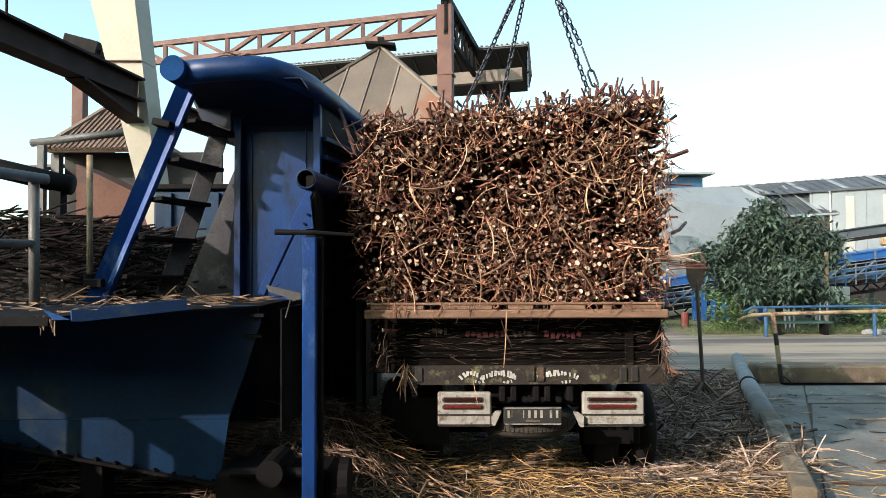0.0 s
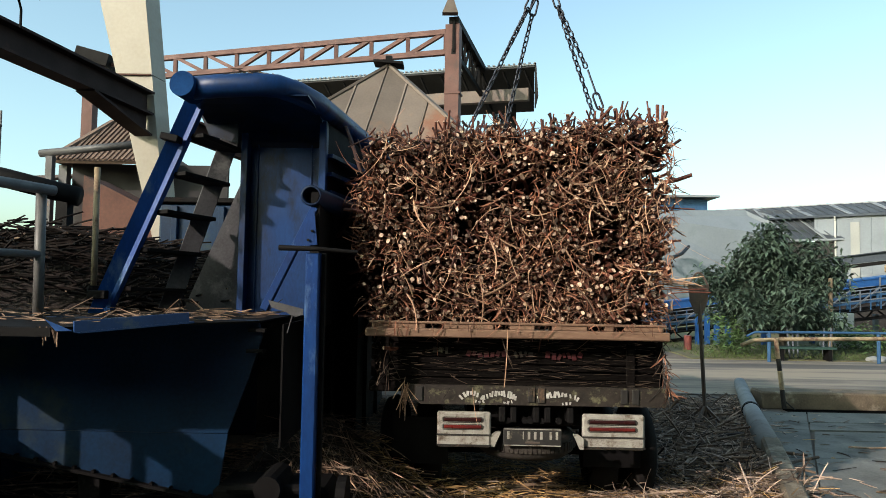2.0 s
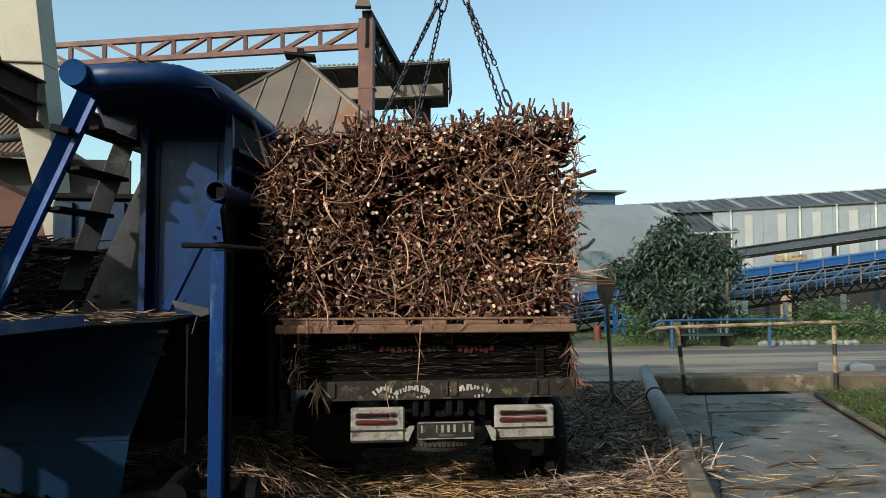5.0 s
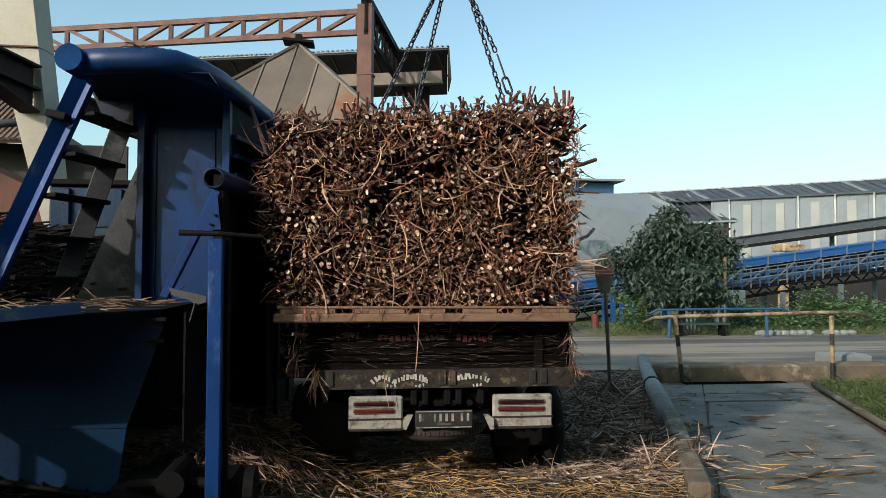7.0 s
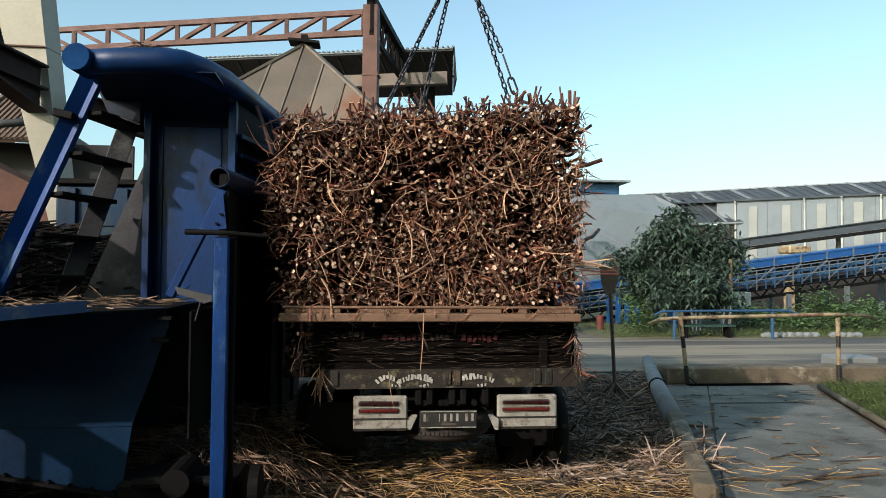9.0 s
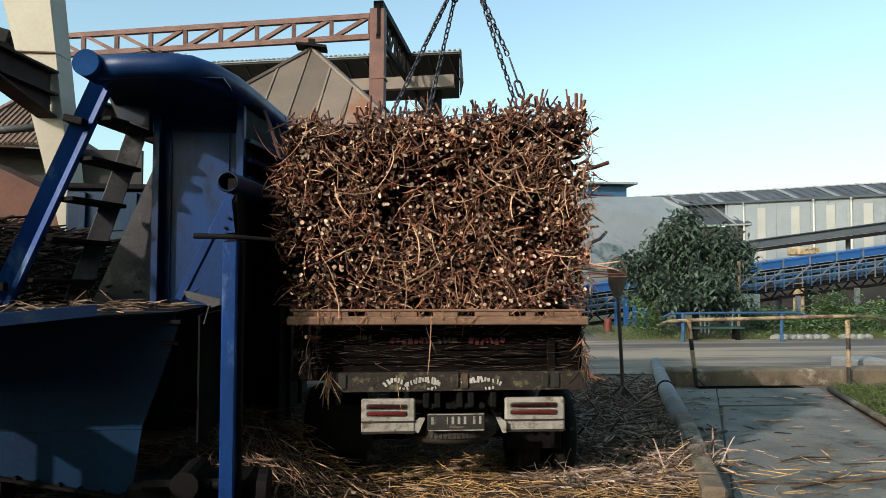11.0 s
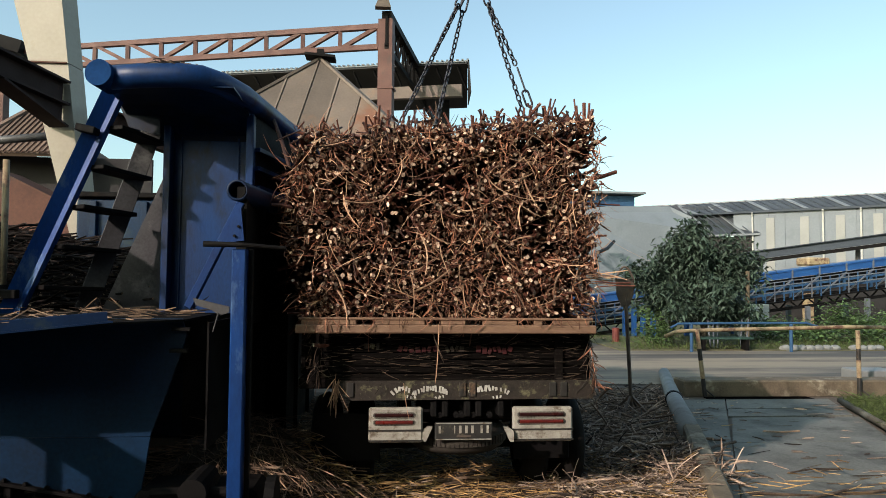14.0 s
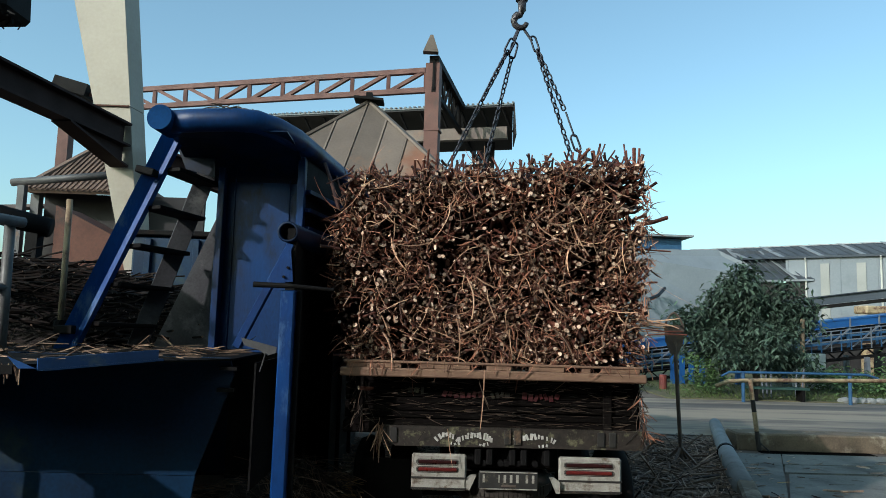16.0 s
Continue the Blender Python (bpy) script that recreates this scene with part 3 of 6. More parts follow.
part("rear_axle", bm, DARK_STEEL, truck)
for x, y in ((-0.40, 5.3), (-0.12, 5.3), (1.30, 5.3), (1.60, 5.3), (-0.2, 9.4), (1.36, 9.4)):
    bm = bmesh.new()
    ring(bm, (x, y, 0.41), 0.30, 0.11, "x", 28, 8, 1.0)
    w = part("wheel", bm, RUBBER, truck, "dusty black tyre", smooth=True)
    bm = bmesh.new()
    tube(bm, [(x - 0.07, y, 0.41), (x + 0.07, y, 0.41)], 0.21, 18)
    part("rim", bm, DARK_STEEL, w)
for x in (-0.18, 1.30):
    bm = bmesh.new()
    box(bm, (x, 4.82, 0.55), (0.44, 0.015, 0.36), None, 0.004)
    part("mud_flap", bm, DARK_STEEL, truck, "black rubber mud flap")
bm = bmesh.new()
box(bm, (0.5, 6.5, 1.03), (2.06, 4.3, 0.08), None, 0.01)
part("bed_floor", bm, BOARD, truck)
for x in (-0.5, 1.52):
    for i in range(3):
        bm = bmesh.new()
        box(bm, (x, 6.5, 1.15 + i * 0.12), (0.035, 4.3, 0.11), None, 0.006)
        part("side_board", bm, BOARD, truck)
bm = bmesh.new()
box(bm, (0.5, 9.6, 1.5), (1.9, 1.5, 1.5), None, 0.12)
cab = part("cab", bm, BEIGE, truck, "cab with rounded edges")
bm = bmesh.new()
box(bm, (0.5, 10.352, 1.75), (1.6, 0.02, 0.6), None, 0.006)
part("windscreen", bm, PLATE_BLACK, cab)

# ---- the load of cane ----
load = thing("cane_load", "tall load of cut sugar cane with dry leaves, roped with chains", "sugar cane")


def load_edge(z):
    """The load's left and right edges at the height z."""
    s = (z - 1.48) / 1.5
    return -0.50 - 0.16 * math.sin(math.pi * min(1, max(0, s * 0.95))) + 0.04 * s, 1.53 + 0.07 * math.sin(math.pi * s * 0.9)


def load_top(x):
    return 2.80 + 0.16 * (x + 0.5) / 2 + 0.035 * math.sin(x * 7) + 0.025 * math.sin(x * 17 + 1)


# Near-black block behind the stalks puts the shade between them into colour.
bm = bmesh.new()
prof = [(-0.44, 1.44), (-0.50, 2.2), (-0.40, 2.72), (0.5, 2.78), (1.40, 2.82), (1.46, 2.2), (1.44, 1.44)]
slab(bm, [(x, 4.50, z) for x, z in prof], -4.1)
part("gap_shade_core", bm, CORE, load)
rng = random.Random(11)
ends = Stalks()
tips = []
for i in range(2700):
    z = rng.uniform(1.50, 2.97)
    x0, x1 = load_edge(z)
    x = rng.uniform(x0, x1)
    if z > load_top(x):
        continue
    y = 4.20 + 0.03 * math.sin(5 * x + 3 * z) + abs(rng.gauss(0, 0.15))
    spread = 0.4 if rng.random() < 0.2 else 0.15
    d = Vector((rng.gauss(0, spread), 1, rng.gauss(0, spread)))
    tips.append((x, y, z, d, rng.uniform(0.0065, 0.0165)))
tips.sort(key=lambda t: t[1])
shared = [stalk_mesh("stalk", 0.55, 0.013, [CANE, CANE_END], 7, rng.uniform(-0.05, 0.05), i) for i in range(10)]
for i, (x, y, z, d, r) in enumerate(tips):
    if i < 280:
        ob = new("stalk", shared[i % 10])
        ob.parent = load
        ob.matrix_world = Matrix.LocRotScale((x, y, z), d.to_track_quat("Y", "Z"), (r / 0.013, 1, r / 0.013))
    else:
        ends.add((x, y, z), d, rng.uniform(0.3, 0.55), r, 6, rng=rng)
# crooked pieces that lie across the face
for i in range(420):
    z = rng.uniform(1.5, 2.85)
    x0, x1 = load_edge(z)
    x = rng.uniform(x0, x1)
    ends.add((x, 4.24 + rng.gauss(0, 0.03), z), (rng.gauss(0, 1), rng.uniform(0.1, 0.9), rng.gauss(0, 0.8)), rng.uniform(0.03, 0.1) if i > 60 else rng.uniform(0.1, 0.22), rng.uniform(0.004, 0.009), 5, True, rng)
# stubs that stand up along the top, and stalks along the flanks
for i in range(420):
    x, y = rng.uniform(-0.52, 1.52), 4.25 + rng.random() ** 1.6 * 3.5
    ends.add((x, y, load_top(x) - 0.06 + rng.uniform(0, 0.07)), (rng.gauss(0, 0.7), rng.gauss(-0.1, 0.6), rng.uniform(0.25, 1.1)), rng.uniform(0.04, 0.14), rng.uniform(0.005, 0.011), 6, True, rng)
for i in range(64):
    x = 1.55 - rng.random() ** 1.3 * 1.7
    ends.add((x, 4.3 + rng.random() * 0.5, load_top(min(1.5, x)) - 0.05), (rng.gauss(0.05, 0.3), rng.gauss(0, 0.2), 1), rng.uniform(0.1, 0.22), rng.uniform(0.005, 0.010), 6, False, rng)
for i in range(900):
    y = 4.3 + rng.random() * 3.9
    if rng.random() < 0.5:
        x = rng.uniform(-0.5, 1.5)
        z = load_top(x) - 0.02 + rng.uniform(-0.05, 0.03)
    else:
        z = rng.uniform(1.5, 2.85)
        x = load_edge(z)[rng.randint(0, 1)] + rng.gauss(0, 0.03)
    ends.add((x, y, z), (rng.gauss(0, 0.25), 1, rng.gauss(0, 0.15)), rng.uniform(0.3, 0.8), rng.uniform(0.01, 0.016), 6, rng=rng)
# stalks that stick out on the flank
for p, d, ln, r in (((1.52, 4.3, 2.50), (1, -0.1, 0.28), 0.22, 0.016), ((1.50, 4.35, 2.78), (0.3, 0, 1), 0.26, 0.014), ((1.52, 4.4, 2.85), (0.02, 0, 1), 0.24, 0.014),
                    ((1.53, 4.3, 2.72), (0.75, 0, 0.55), 0.16, 0.012), ((1.50, 4.3, 2.33), (1, 0, -0.05), 0.26, 0.006), ((1.25, 4.4, 2.84), (-0.15, 0, 1), 0.22, 0.016),
                    ((0.88, 4.4, 2.86), (-0.05, 0, 1), 0.15, 0.014), ((1.05, 4.4, 2.84), (0.6, 0, 0.8), 0.18, 0.018), ((1.55, 4.2, 1.76), (1, -0.2, -0.03), 0.24, 0.006),
                    ((1.55, 4.2, 1.72), (1, -0.2, 0.04), 0.27, 0.005), ((-0.34, 4.26, 1.30), (-0.7, -0.6, 0.1), 0.1, 0.014), ((-0.58, 4.22, 2.25), (-1, -0.3, 0.1), 0.14, 0.013),
                    ((-0.45, 4.3, 1.52), (-1, -0.3, 0.02), 0.16, 0.008), ((-0.45, 4.3, 2.62), (-1, 0, 0.3), 0.16, 0.014), ((-0.45, 4.3, 2.75), (-1, 0, 0.4), 0.12, 0.013)):
    ends.add(p, d, ln, r, 6, True, rng)
ob = new("cane_bulk", ends.mesh("cane_bulk", [CANE, CANE_END]))
ob.parent = load
tagged(ob, "many brown cane stalks with pale cut ends", kind="stuff")
st, pale = Strands(), Strands()
for i in range(4700):
    z = rng.uniform(1.46, 2.93)
    x0, x1 = load_edge(z)
    x = rng.uniform(x0 - 0.02, x1 + 0.02)
    if z > load_top(x) + 0.02 or noise.noise((x * 3.1, z * 3.1, 4.0)) < -0.28:
        continue
    d = Vector((rng.gauss(0, 1), rng.gauss(0, 0.3), rng.gauss(-0.15, 0.9)))
    ln = rng.uniform(0.025, 0.10) if rng.random() < 0.965 else rng.uniform(0.12, 0.26)
    c = max(-1.1, min(1.1, rng.gauss(0, 0.9)))
    if ln > 0.1 and x > 1.15:
        d.x, c = -abs(d.x), c * 0.3
    side = Vector((-d.z, 0, d.x)).normalized() * c
    (pale if rng.random() < 0.3 else st).add((x, 4.25 + rng.gauss(0, 0.035), z), d, ln, rng.uniform(0.004, 0.0115), side + Vector((0, rng.gauss(0, 0.2), -0.15)), 6, rng)
for i in range(45):
    x = rng.uniform(-0.55, 1.55)
    st.add((x, 4.13, 1.50), (rng.gauss(0, 0.5), -0.02, -1), rng.uniform(0.03, 0.13), rng.uniform(0.004, 0.009), (rng.gauss(0, 0.3), 0, 0), 4, rng)
for i in range(160):
    s = rng.choice((0, 1, 1))
    z = rng.uniform(1.5, 2.95)
    x = load_edge(z)[s]
    st.add((x, 4.3 + rng.random() * 0.8, z), ((1 if s else -1) * rng.uniform(0.2, 1), rng.gauss(0, 0.3), rng.gauss(0, 0.6)), rng.uniform(0.03, 0.12), 0.006, (0, 0, rng.gauss(-0.5, 0.5)), 5, rng)
for i in range(75):
    z = rng.uniform(1.52, 2.85)
    x = rng.uniform(-0.45, 1.5)
    d = Vector((rng.gauss(0, 0.8), 0, rng.gauss(-0.5, 0.6)))
    if x > 1.1:
        d.x = -abs(d.x)
    pale.add((x, 4.19 + rng.gauss(0, 0.015), z), d, rng.uniform(0.10, 0.32), rng.uniform(0.005, 0.010), Vector((-d.z, 0, d.x)).normalized() * rng.gauss(0, 0.9), 9, rng)
for i in range(26):
    z, x = rng.uniform(1.65, 2.75), rng.uniform(-0.4, 1.45)
    d = Vector((rng.gauss(0, 0.7), 0, -rng.uniform(0.3, 1.0)))
    if x > 1.1:
        d.x = -abs(d.x)
    pale.add((x, 4.165 + rng.gauss(0, 0.01), z), d, rng.uniform(0.18, 0.36), rng.uniform(0.009, 0.015), Vector((-d.z, 0, d.x)).normalized() * rng.gauss(0, 0.7), 10, rng)
for i in range(10):
    pale.add((1.50, 4.25 + rng.gauss(0, 0.02), 1.79 + rng.gauss(0, 0.02)), (1, rng.gauss(-0.1, 0.1), rng.gauss(0, 0.08)), rng.uniform(0.12, 0.30), rng.uniform(0.006, 0.012), (0, 0, rng.gauss(-0.05, 0.05)), 5, rng)
pale.add((0.43, 4.12, 1.46), (0.0, 0, -1), 0.40, 0.007, (-0.05, 0, 0), 8, rng)
pale.add((0.20, 4.27, 1.04), (0.1, 0, -1), 0.26, 0.006, (0.06, 0, 0), 6, rng)
for i in range(16):
    pale.add((-0.27 + rng.gauss(0, 0.02), 4.30, 1.05 + rng.gauss(0, 0.02)), (rng.gauss(0, 0.3), -0.05, -1), rng.uniform(0.10, 0.26), rng.uniform(0.005, 0.010), (rng.gauss(0, 0.15), 0, 0), 5, rng)
for i in range(22):
    st.add((1.565 + rng.gauss(0, 0.015), 4.30, rng.uniform(1.0, 1.30)), (rng.gauss(0.35, 0.4), -0.1, rng.gauss(-0.7, 0.4)), rng.uniform(0.03, 0.09), rng.uniform(0.006, 0.012), (rng.gauss(0, 0.3), 0, -0.2), 4, rng)
ob = new("fibre_trash", pale.mesh("fibre_trash", FIBRE))
ob.parent = load
tagged(ob, "pale curling leaf fibres", kind="stuff")
ob = new("leaf_trash", st.mesh("leaf_trash", LEAF_DRY))
ob.parent = load
tagged(ob, "curled dry brown cane leaves", kind="stuff")

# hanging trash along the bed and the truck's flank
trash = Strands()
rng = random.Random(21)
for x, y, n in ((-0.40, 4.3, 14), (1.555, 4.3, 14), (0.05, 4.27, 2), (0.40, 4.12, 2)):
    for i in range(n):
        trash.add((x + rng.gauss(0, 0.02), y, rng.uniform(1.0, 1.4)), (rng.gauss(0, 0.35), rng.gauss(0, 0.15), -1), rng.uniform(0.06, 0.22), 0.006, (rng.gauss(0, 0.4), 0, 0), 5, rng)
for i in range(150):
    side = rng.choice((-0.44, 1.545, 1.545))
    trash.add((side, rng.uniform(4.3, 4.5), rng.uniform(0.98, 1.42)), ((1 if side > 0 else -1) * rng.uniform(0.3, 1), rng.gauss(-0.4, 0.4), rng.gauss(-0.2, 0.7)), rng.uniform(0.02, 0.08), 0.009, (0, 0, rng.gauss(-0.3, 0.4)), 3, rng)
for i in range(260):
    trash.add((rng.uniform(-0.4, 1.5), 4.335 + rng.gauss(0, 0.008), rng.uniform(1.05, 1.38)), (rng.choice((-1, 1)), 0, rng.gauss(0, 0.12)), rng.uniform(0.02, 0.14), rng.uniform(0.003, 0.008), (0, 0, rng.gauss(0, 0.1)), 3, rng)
tagged(new("hanging_trash", trash.mesh("hanging_trash", DARK_STRAND)), "dry leaf strands hanging off the truck bed", "cane trash", kind="stuff")

# ---- chains and hook ----
def link_mesh(name, length, width, wire):
    """One oval chain link along z."""
    bm = bmesh.new()
    h, w = length / 2 - width / 2, width / 2 - wire
    path = []
    for k in range(7):
        a = math.pi * k / 6
        path.append((w * math.cos(a), h + w * math.sin(a)))
    for k in range(7):
        a = math.pi + math.pi * k / 6
        path.append((w * math.cos(a), -h + w * math.sin(a)))
    rows = []
    n = len(path)
    for i, (x, z) in enumerate(path):
        px, pz = path[i - 1]
        qx, qz = path[(i + 1) % n]
        t = Vector((qx - px, 0, qz - pz)).normalized()
        o = Vector((t.z, 0, -t.x))
        rows.append([bm.verts.new(Vector((x, 0, z)) + o * (wire * math.cos(b)) + Vector((0, wire * math.sin(b), 0))) for b in [2 * math.pi * j / 6 for j in range(6)]])
    for i in range(n):
        for j in range(6):
            bm.faces.new((rows[i][j], rows[i][(j + 1) % 6], rows[(i + 1) % n][(j + 1) % 6], rows[(i + 1) % n][j]))
    bmesh.ops.recalc_face_normals(bm, faces=bm.faces)
    return finish(name, bm, CHAIN, True)


LINK, BIG_LINK = link_mesh("link", 0.066, 0.046, 0.0072), link_mesh("long_link", 0.16, 0.07, 0.009)


def chain(label, p, q, sag=0.0, big=True, wrap=False):
    """A hanging chain from p down to q."""
    p, q = Vector(p), Vector(q)
    ch = thing("chain", label, "chain", group="lifting chains")
    d = (q - p).normalized()
    base = aim(p, q)
    start = 0.0
    if big:
        ob = new("long_link", BIG_LINK)
        ob.parent = ch
        ob.matrix_world = Matrix.Translation(p + d * 0.07) @ base.to_4x4() @ Matrix.Rotation(radians(70), 4, "Z")
        start = 0.13
    n = int(((q - p).length - start) / 0.047)
    for i in range(n):
        s = (start + 0.047 * (i + 0.5)) / (q - p).length
        c = p.lerp(q, s) + Vector((0, 0, -sag * 4 * s * (1 - s)))
        ob = new("link", LINK)
        ob.parent = ch
        ob.matrix_world = Matrix.Translation(c) @ base.to_4x4() @ Matrix.Rotation(radians(45 + 90 * (i % 2) + 9 * math.sin(i * 2.1)), 4, "Z")
    return ch


HOOK = Vector((0.742, 5.0, 4.21))
hk = thing("crane_hook", "steel crane hook hanging on a swivel block", "hook")
bm = bmesh.new()
pts = []
for k in range(15):
    a = radians(100 + k * 17.5)
    pts.append(HOOK + Vector((0.055 * math.cos(a), 0, 0.10 + 0.058 * math.sin(a))))
tube(bm, [HOOK + Vector((0.01, 0, 0.27)), HOOK + Vector((0.012, 0, 0.20))] + pts, 0.036, 12, True, 0.02)
part("hook", bm, HOOK_RED, hk, "forged hook", smooth=True)
bm = bmesh.new()
box(bm, HOOK + Vector((0.01, 0, 0.33)), (0.10, 0.09, 0.13), None, 0.02)
part("swivel_block", bm, DARK_STEEL, hk)
bm = bmesh.new()
for dx in (-0.02, 0.04):
    tube(bm, [HOOK + Vector((dx, 0, 0.38)), HOOK + Vector((dx, 0.0, 7.5))], 0.009, 6)
part("wire_rope", bm, DARK_STEEL, hk)
bm = bmesh.new()
for dx, dz, ex in ((-0.01, 0.05, -0.06), (0.0, 0.06, -0.045), (0.02, 0.05, 0.10)):
    tube(bm, [HOOK + Vector((dx, 0.01, dz)), HOOK + Vector((ex, 0.0, -0.07))], 0.012, 6)
part("hook_sling", bm, CHAIN, hk)
chain("dark steel chain running from the hook into the cane", (0.685, 5.0, 4.15), (0.15, 5.0, 3.0))
chain("dark steel chain running from the hook into the cane", (0.705, 5.02, 4.13), (0.45, 5.05, 2.98))
chain("dark steel chain running from the hook into the cane", (0.845, 5.0, 4.18), (1.245, 5.0, 2.98))
chain("dark doubled-back chain end hanging beside the long chain", (0.885, 4.98, 4.06), (1.13, 4.98, 3.52), 0.0, False)
chain("dark doubled-back chain end hanging beside the long chain", (0.64, 4.98, 4.04), (0.43, 4.98, 3.60), 0.0, False)
bm = bmesh.new()
tube(bm, [(1.13, 4.98, 3.53), (1.205, 4.98, 3.32)], 0.008, 6)
solo("shackle_pin", bm, CHAIN, "thin steel pin joining the chain to its link", "pin")
ob = new("long_link", BIG_LINK)
ob.matrix_world = pose(1.215, 4.98, 3.27, 0, -20, 0)
tagged(ob, "large oval steel link on the cane", "chain link")

# ---- blue cane receiving machine beside the truck ----
hop = thing("cane_hopper", "dark blue steel cane hopper with worn paint", "hopper")
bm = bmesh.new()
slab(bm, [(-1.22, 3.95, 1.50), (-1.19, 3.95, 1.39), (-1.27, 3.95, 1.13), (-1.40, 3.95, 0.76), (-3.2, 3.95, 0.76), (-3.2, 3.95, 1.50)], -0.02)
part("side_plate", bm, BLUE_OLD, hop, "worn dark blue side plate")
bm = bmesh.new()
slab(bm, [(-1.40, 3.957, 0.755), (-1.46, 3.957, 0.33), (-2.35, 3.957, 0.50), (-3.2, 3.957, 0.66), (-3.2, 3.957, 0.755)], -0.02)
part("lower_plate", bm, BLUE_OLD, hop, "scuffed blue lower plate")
bm = bmesh.new()
bar(bm, (-1.46, 3.95, 0.335), (-3.2, 3.95, 0.655), 0.05, 0.02)
part("bottom_flange", bm, DARK_STEEL, hop)
for i in range(12):
    s = i / 11
    bm = bmesh.new()
    tube(bm, [(-1.5 - 1.4 * s, 3.93, 0.36 + 0.26 * s), (-1.5 - 1.4 * s, 3.955, 0.36 + 0.26 * s)], 0.012, 6)
    part("bolt", bm, DARK_STEEL, hop)
bm = bmesh.new()
slab(bm, [(-3.6, 2.95, 1.495), (-2.03, 3.02, 1.495), (-1.53, 3.57, 1.495), (-1.20, 3.94, 1.495), (-1.20, 4.7, 1.495), (-3.6, 4.7, 1.495)], 0.012)
part("deck_plate", bm, DARK_STEEL, hop)
bm = bmesh.new()
bar(bm, (-1.93, 3.03, 1.497), (-1.535, 3.57, 1.529), 0.012, 0.060)
bar(bm, (-1.93, 3.07, 1.468), (-1.535, 3.61, 1.500), 0.07, 0.010)
part("deck_lip", bm, BLUE_LIP, hop, "light blue angle lip")
bm = bmesh.new()
slab(bm, [(-2.06, 2.99, 1.535), (-1.93, 3.02, 1.475), (-2.0, 2.99, 1.475)], 0.008)
part("bent_corner", bm, BLUE_LIP, hop)
bm = bmesh.new()
bar(bm, (-3.5, 2.95, 1.47), (-2.03, 3.0, 1.47), 0.02, 0.045)
part("deck_edge", bm, DARK_STEEL, hop)
# Unseen sheet added to shade the plate, the ground and the heap.
bm = bmesh.new()
box(bm, (-3.62, 1.3, 0.97), (0.03, 1.9, 1.94))
box(bm, (-3.62, 2.72, 0.60), (0.03, 0.94, 1.2))
box(bm, (-3.62, 2.62, 1.80), (0.03, 0.74, 0.28))
# Bars over its gap break up the sun patches on the plate.
for y in (2.46, 2.86):
    box(bm, (-3.62, y, 1.33), (0.05, 0.05, 0.9))
box(bm, (-3.62, 3.78, 1.5), (0.03, 1.16, 3.0))
box(bm, (-3.62, 5.5, 0.70), (0.03, 2.3, 1.40))
part("end_sheet", bm, BLUE_OLD, hop)
for x, z in ((-1.245, 1.435), (-1.255, 1.30)):
    bm = bmesh.new()
    box(bm, (x + 0.03, 3.92, z), (0.11, 0.04, 0.022))
    part("hinge", bm, DARK_STEEL, hop)
bm = bmesh.new()
box(bm, (-2.33, 4.1, 0.25), (0.16, 0.16, 0.5), None, 0.01)
part("leg", bm, DARK_STEEL, hop)
bm = bmesh.new()
box(bm, (-3.1, 4.1, 0.33), (0.16, 0.16, 0.66), None, 0.01)
part("leg", bm, DARK_STEEL, hop)
# tall back panel with its rolled head tube
bm = bmesh.new()
box(bm, (-1.265, 4.82, 2.27), (0.66, 0.015, 1.55))
panel = part("back_panel", bm, BLUE, hop, "tall blue riveted back panel")
for x, w, d in ((-1.585, 0.05, 0.10), (-0.945, 0.055, 0.25), (-1.50, 0.012, 0.012), (-1.075, 0.012, 0.012)):
    bm = bmesh.new()
    box(bm, (x, 4.813 - d / 2, 2.25), (w, d, 1.5), None, 0.004)
    part("flange", bm, BLUE, panel)
for i in range(26):
    bm = bmesh.new()
    box(bm, (-1.06, 4.808, 1.6 + i * 0.045), (0.008, 0.008, 0.008))
    part("rivet", bm, BLUE, panel)
bm = bmesh.new()
tube(bm, [(-1.768, 4.0, 3.047), (-1.552, 4.0, 3.069), (-1.295, 4.0, 3.083), (-1.161, 4.03, 3.082), (-1.053, 4.15, 3.072), (-0.962, 4.4, 3.064), (-0.874, 4.8, 3.038), (-0.72, 5.35, 2.97), (-0.45, 5.95, 2.8)], 0.079, 18)
part("head_tube", bm, BLUE, hop, "thick rolled blue head tube", smooth=True)
bm = bmesh.new()
tube(bm, [(-1.767, 3.90, 3.056), (-1.744, 4.08, 3.047)], 0.086, 22)
part("tube_cap", bm, BLUE_MATT, hop, "round blue end cap")
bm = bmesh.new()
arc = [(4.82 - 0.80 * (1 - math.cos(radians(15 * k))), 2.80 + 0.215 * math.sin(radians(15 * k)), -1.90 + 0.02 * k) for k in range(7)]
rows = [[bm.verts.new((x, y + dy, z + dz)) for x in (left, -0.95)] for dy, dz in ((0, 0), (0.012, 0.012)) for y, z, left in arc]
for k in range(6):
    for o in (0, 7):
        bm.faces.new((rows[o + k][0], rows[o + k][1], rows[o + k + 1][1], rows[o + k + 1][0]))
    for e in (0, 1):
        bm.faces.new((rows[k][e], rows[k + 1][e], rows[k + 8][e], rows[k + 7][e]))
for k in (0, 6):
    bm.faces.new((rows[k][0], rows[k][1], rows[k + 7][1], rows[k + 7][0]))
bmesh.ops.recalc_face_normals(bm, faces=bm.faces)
# The underside's shade is in its paint colour.
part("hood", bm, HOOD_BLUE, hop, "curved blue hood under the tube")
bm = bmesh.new()
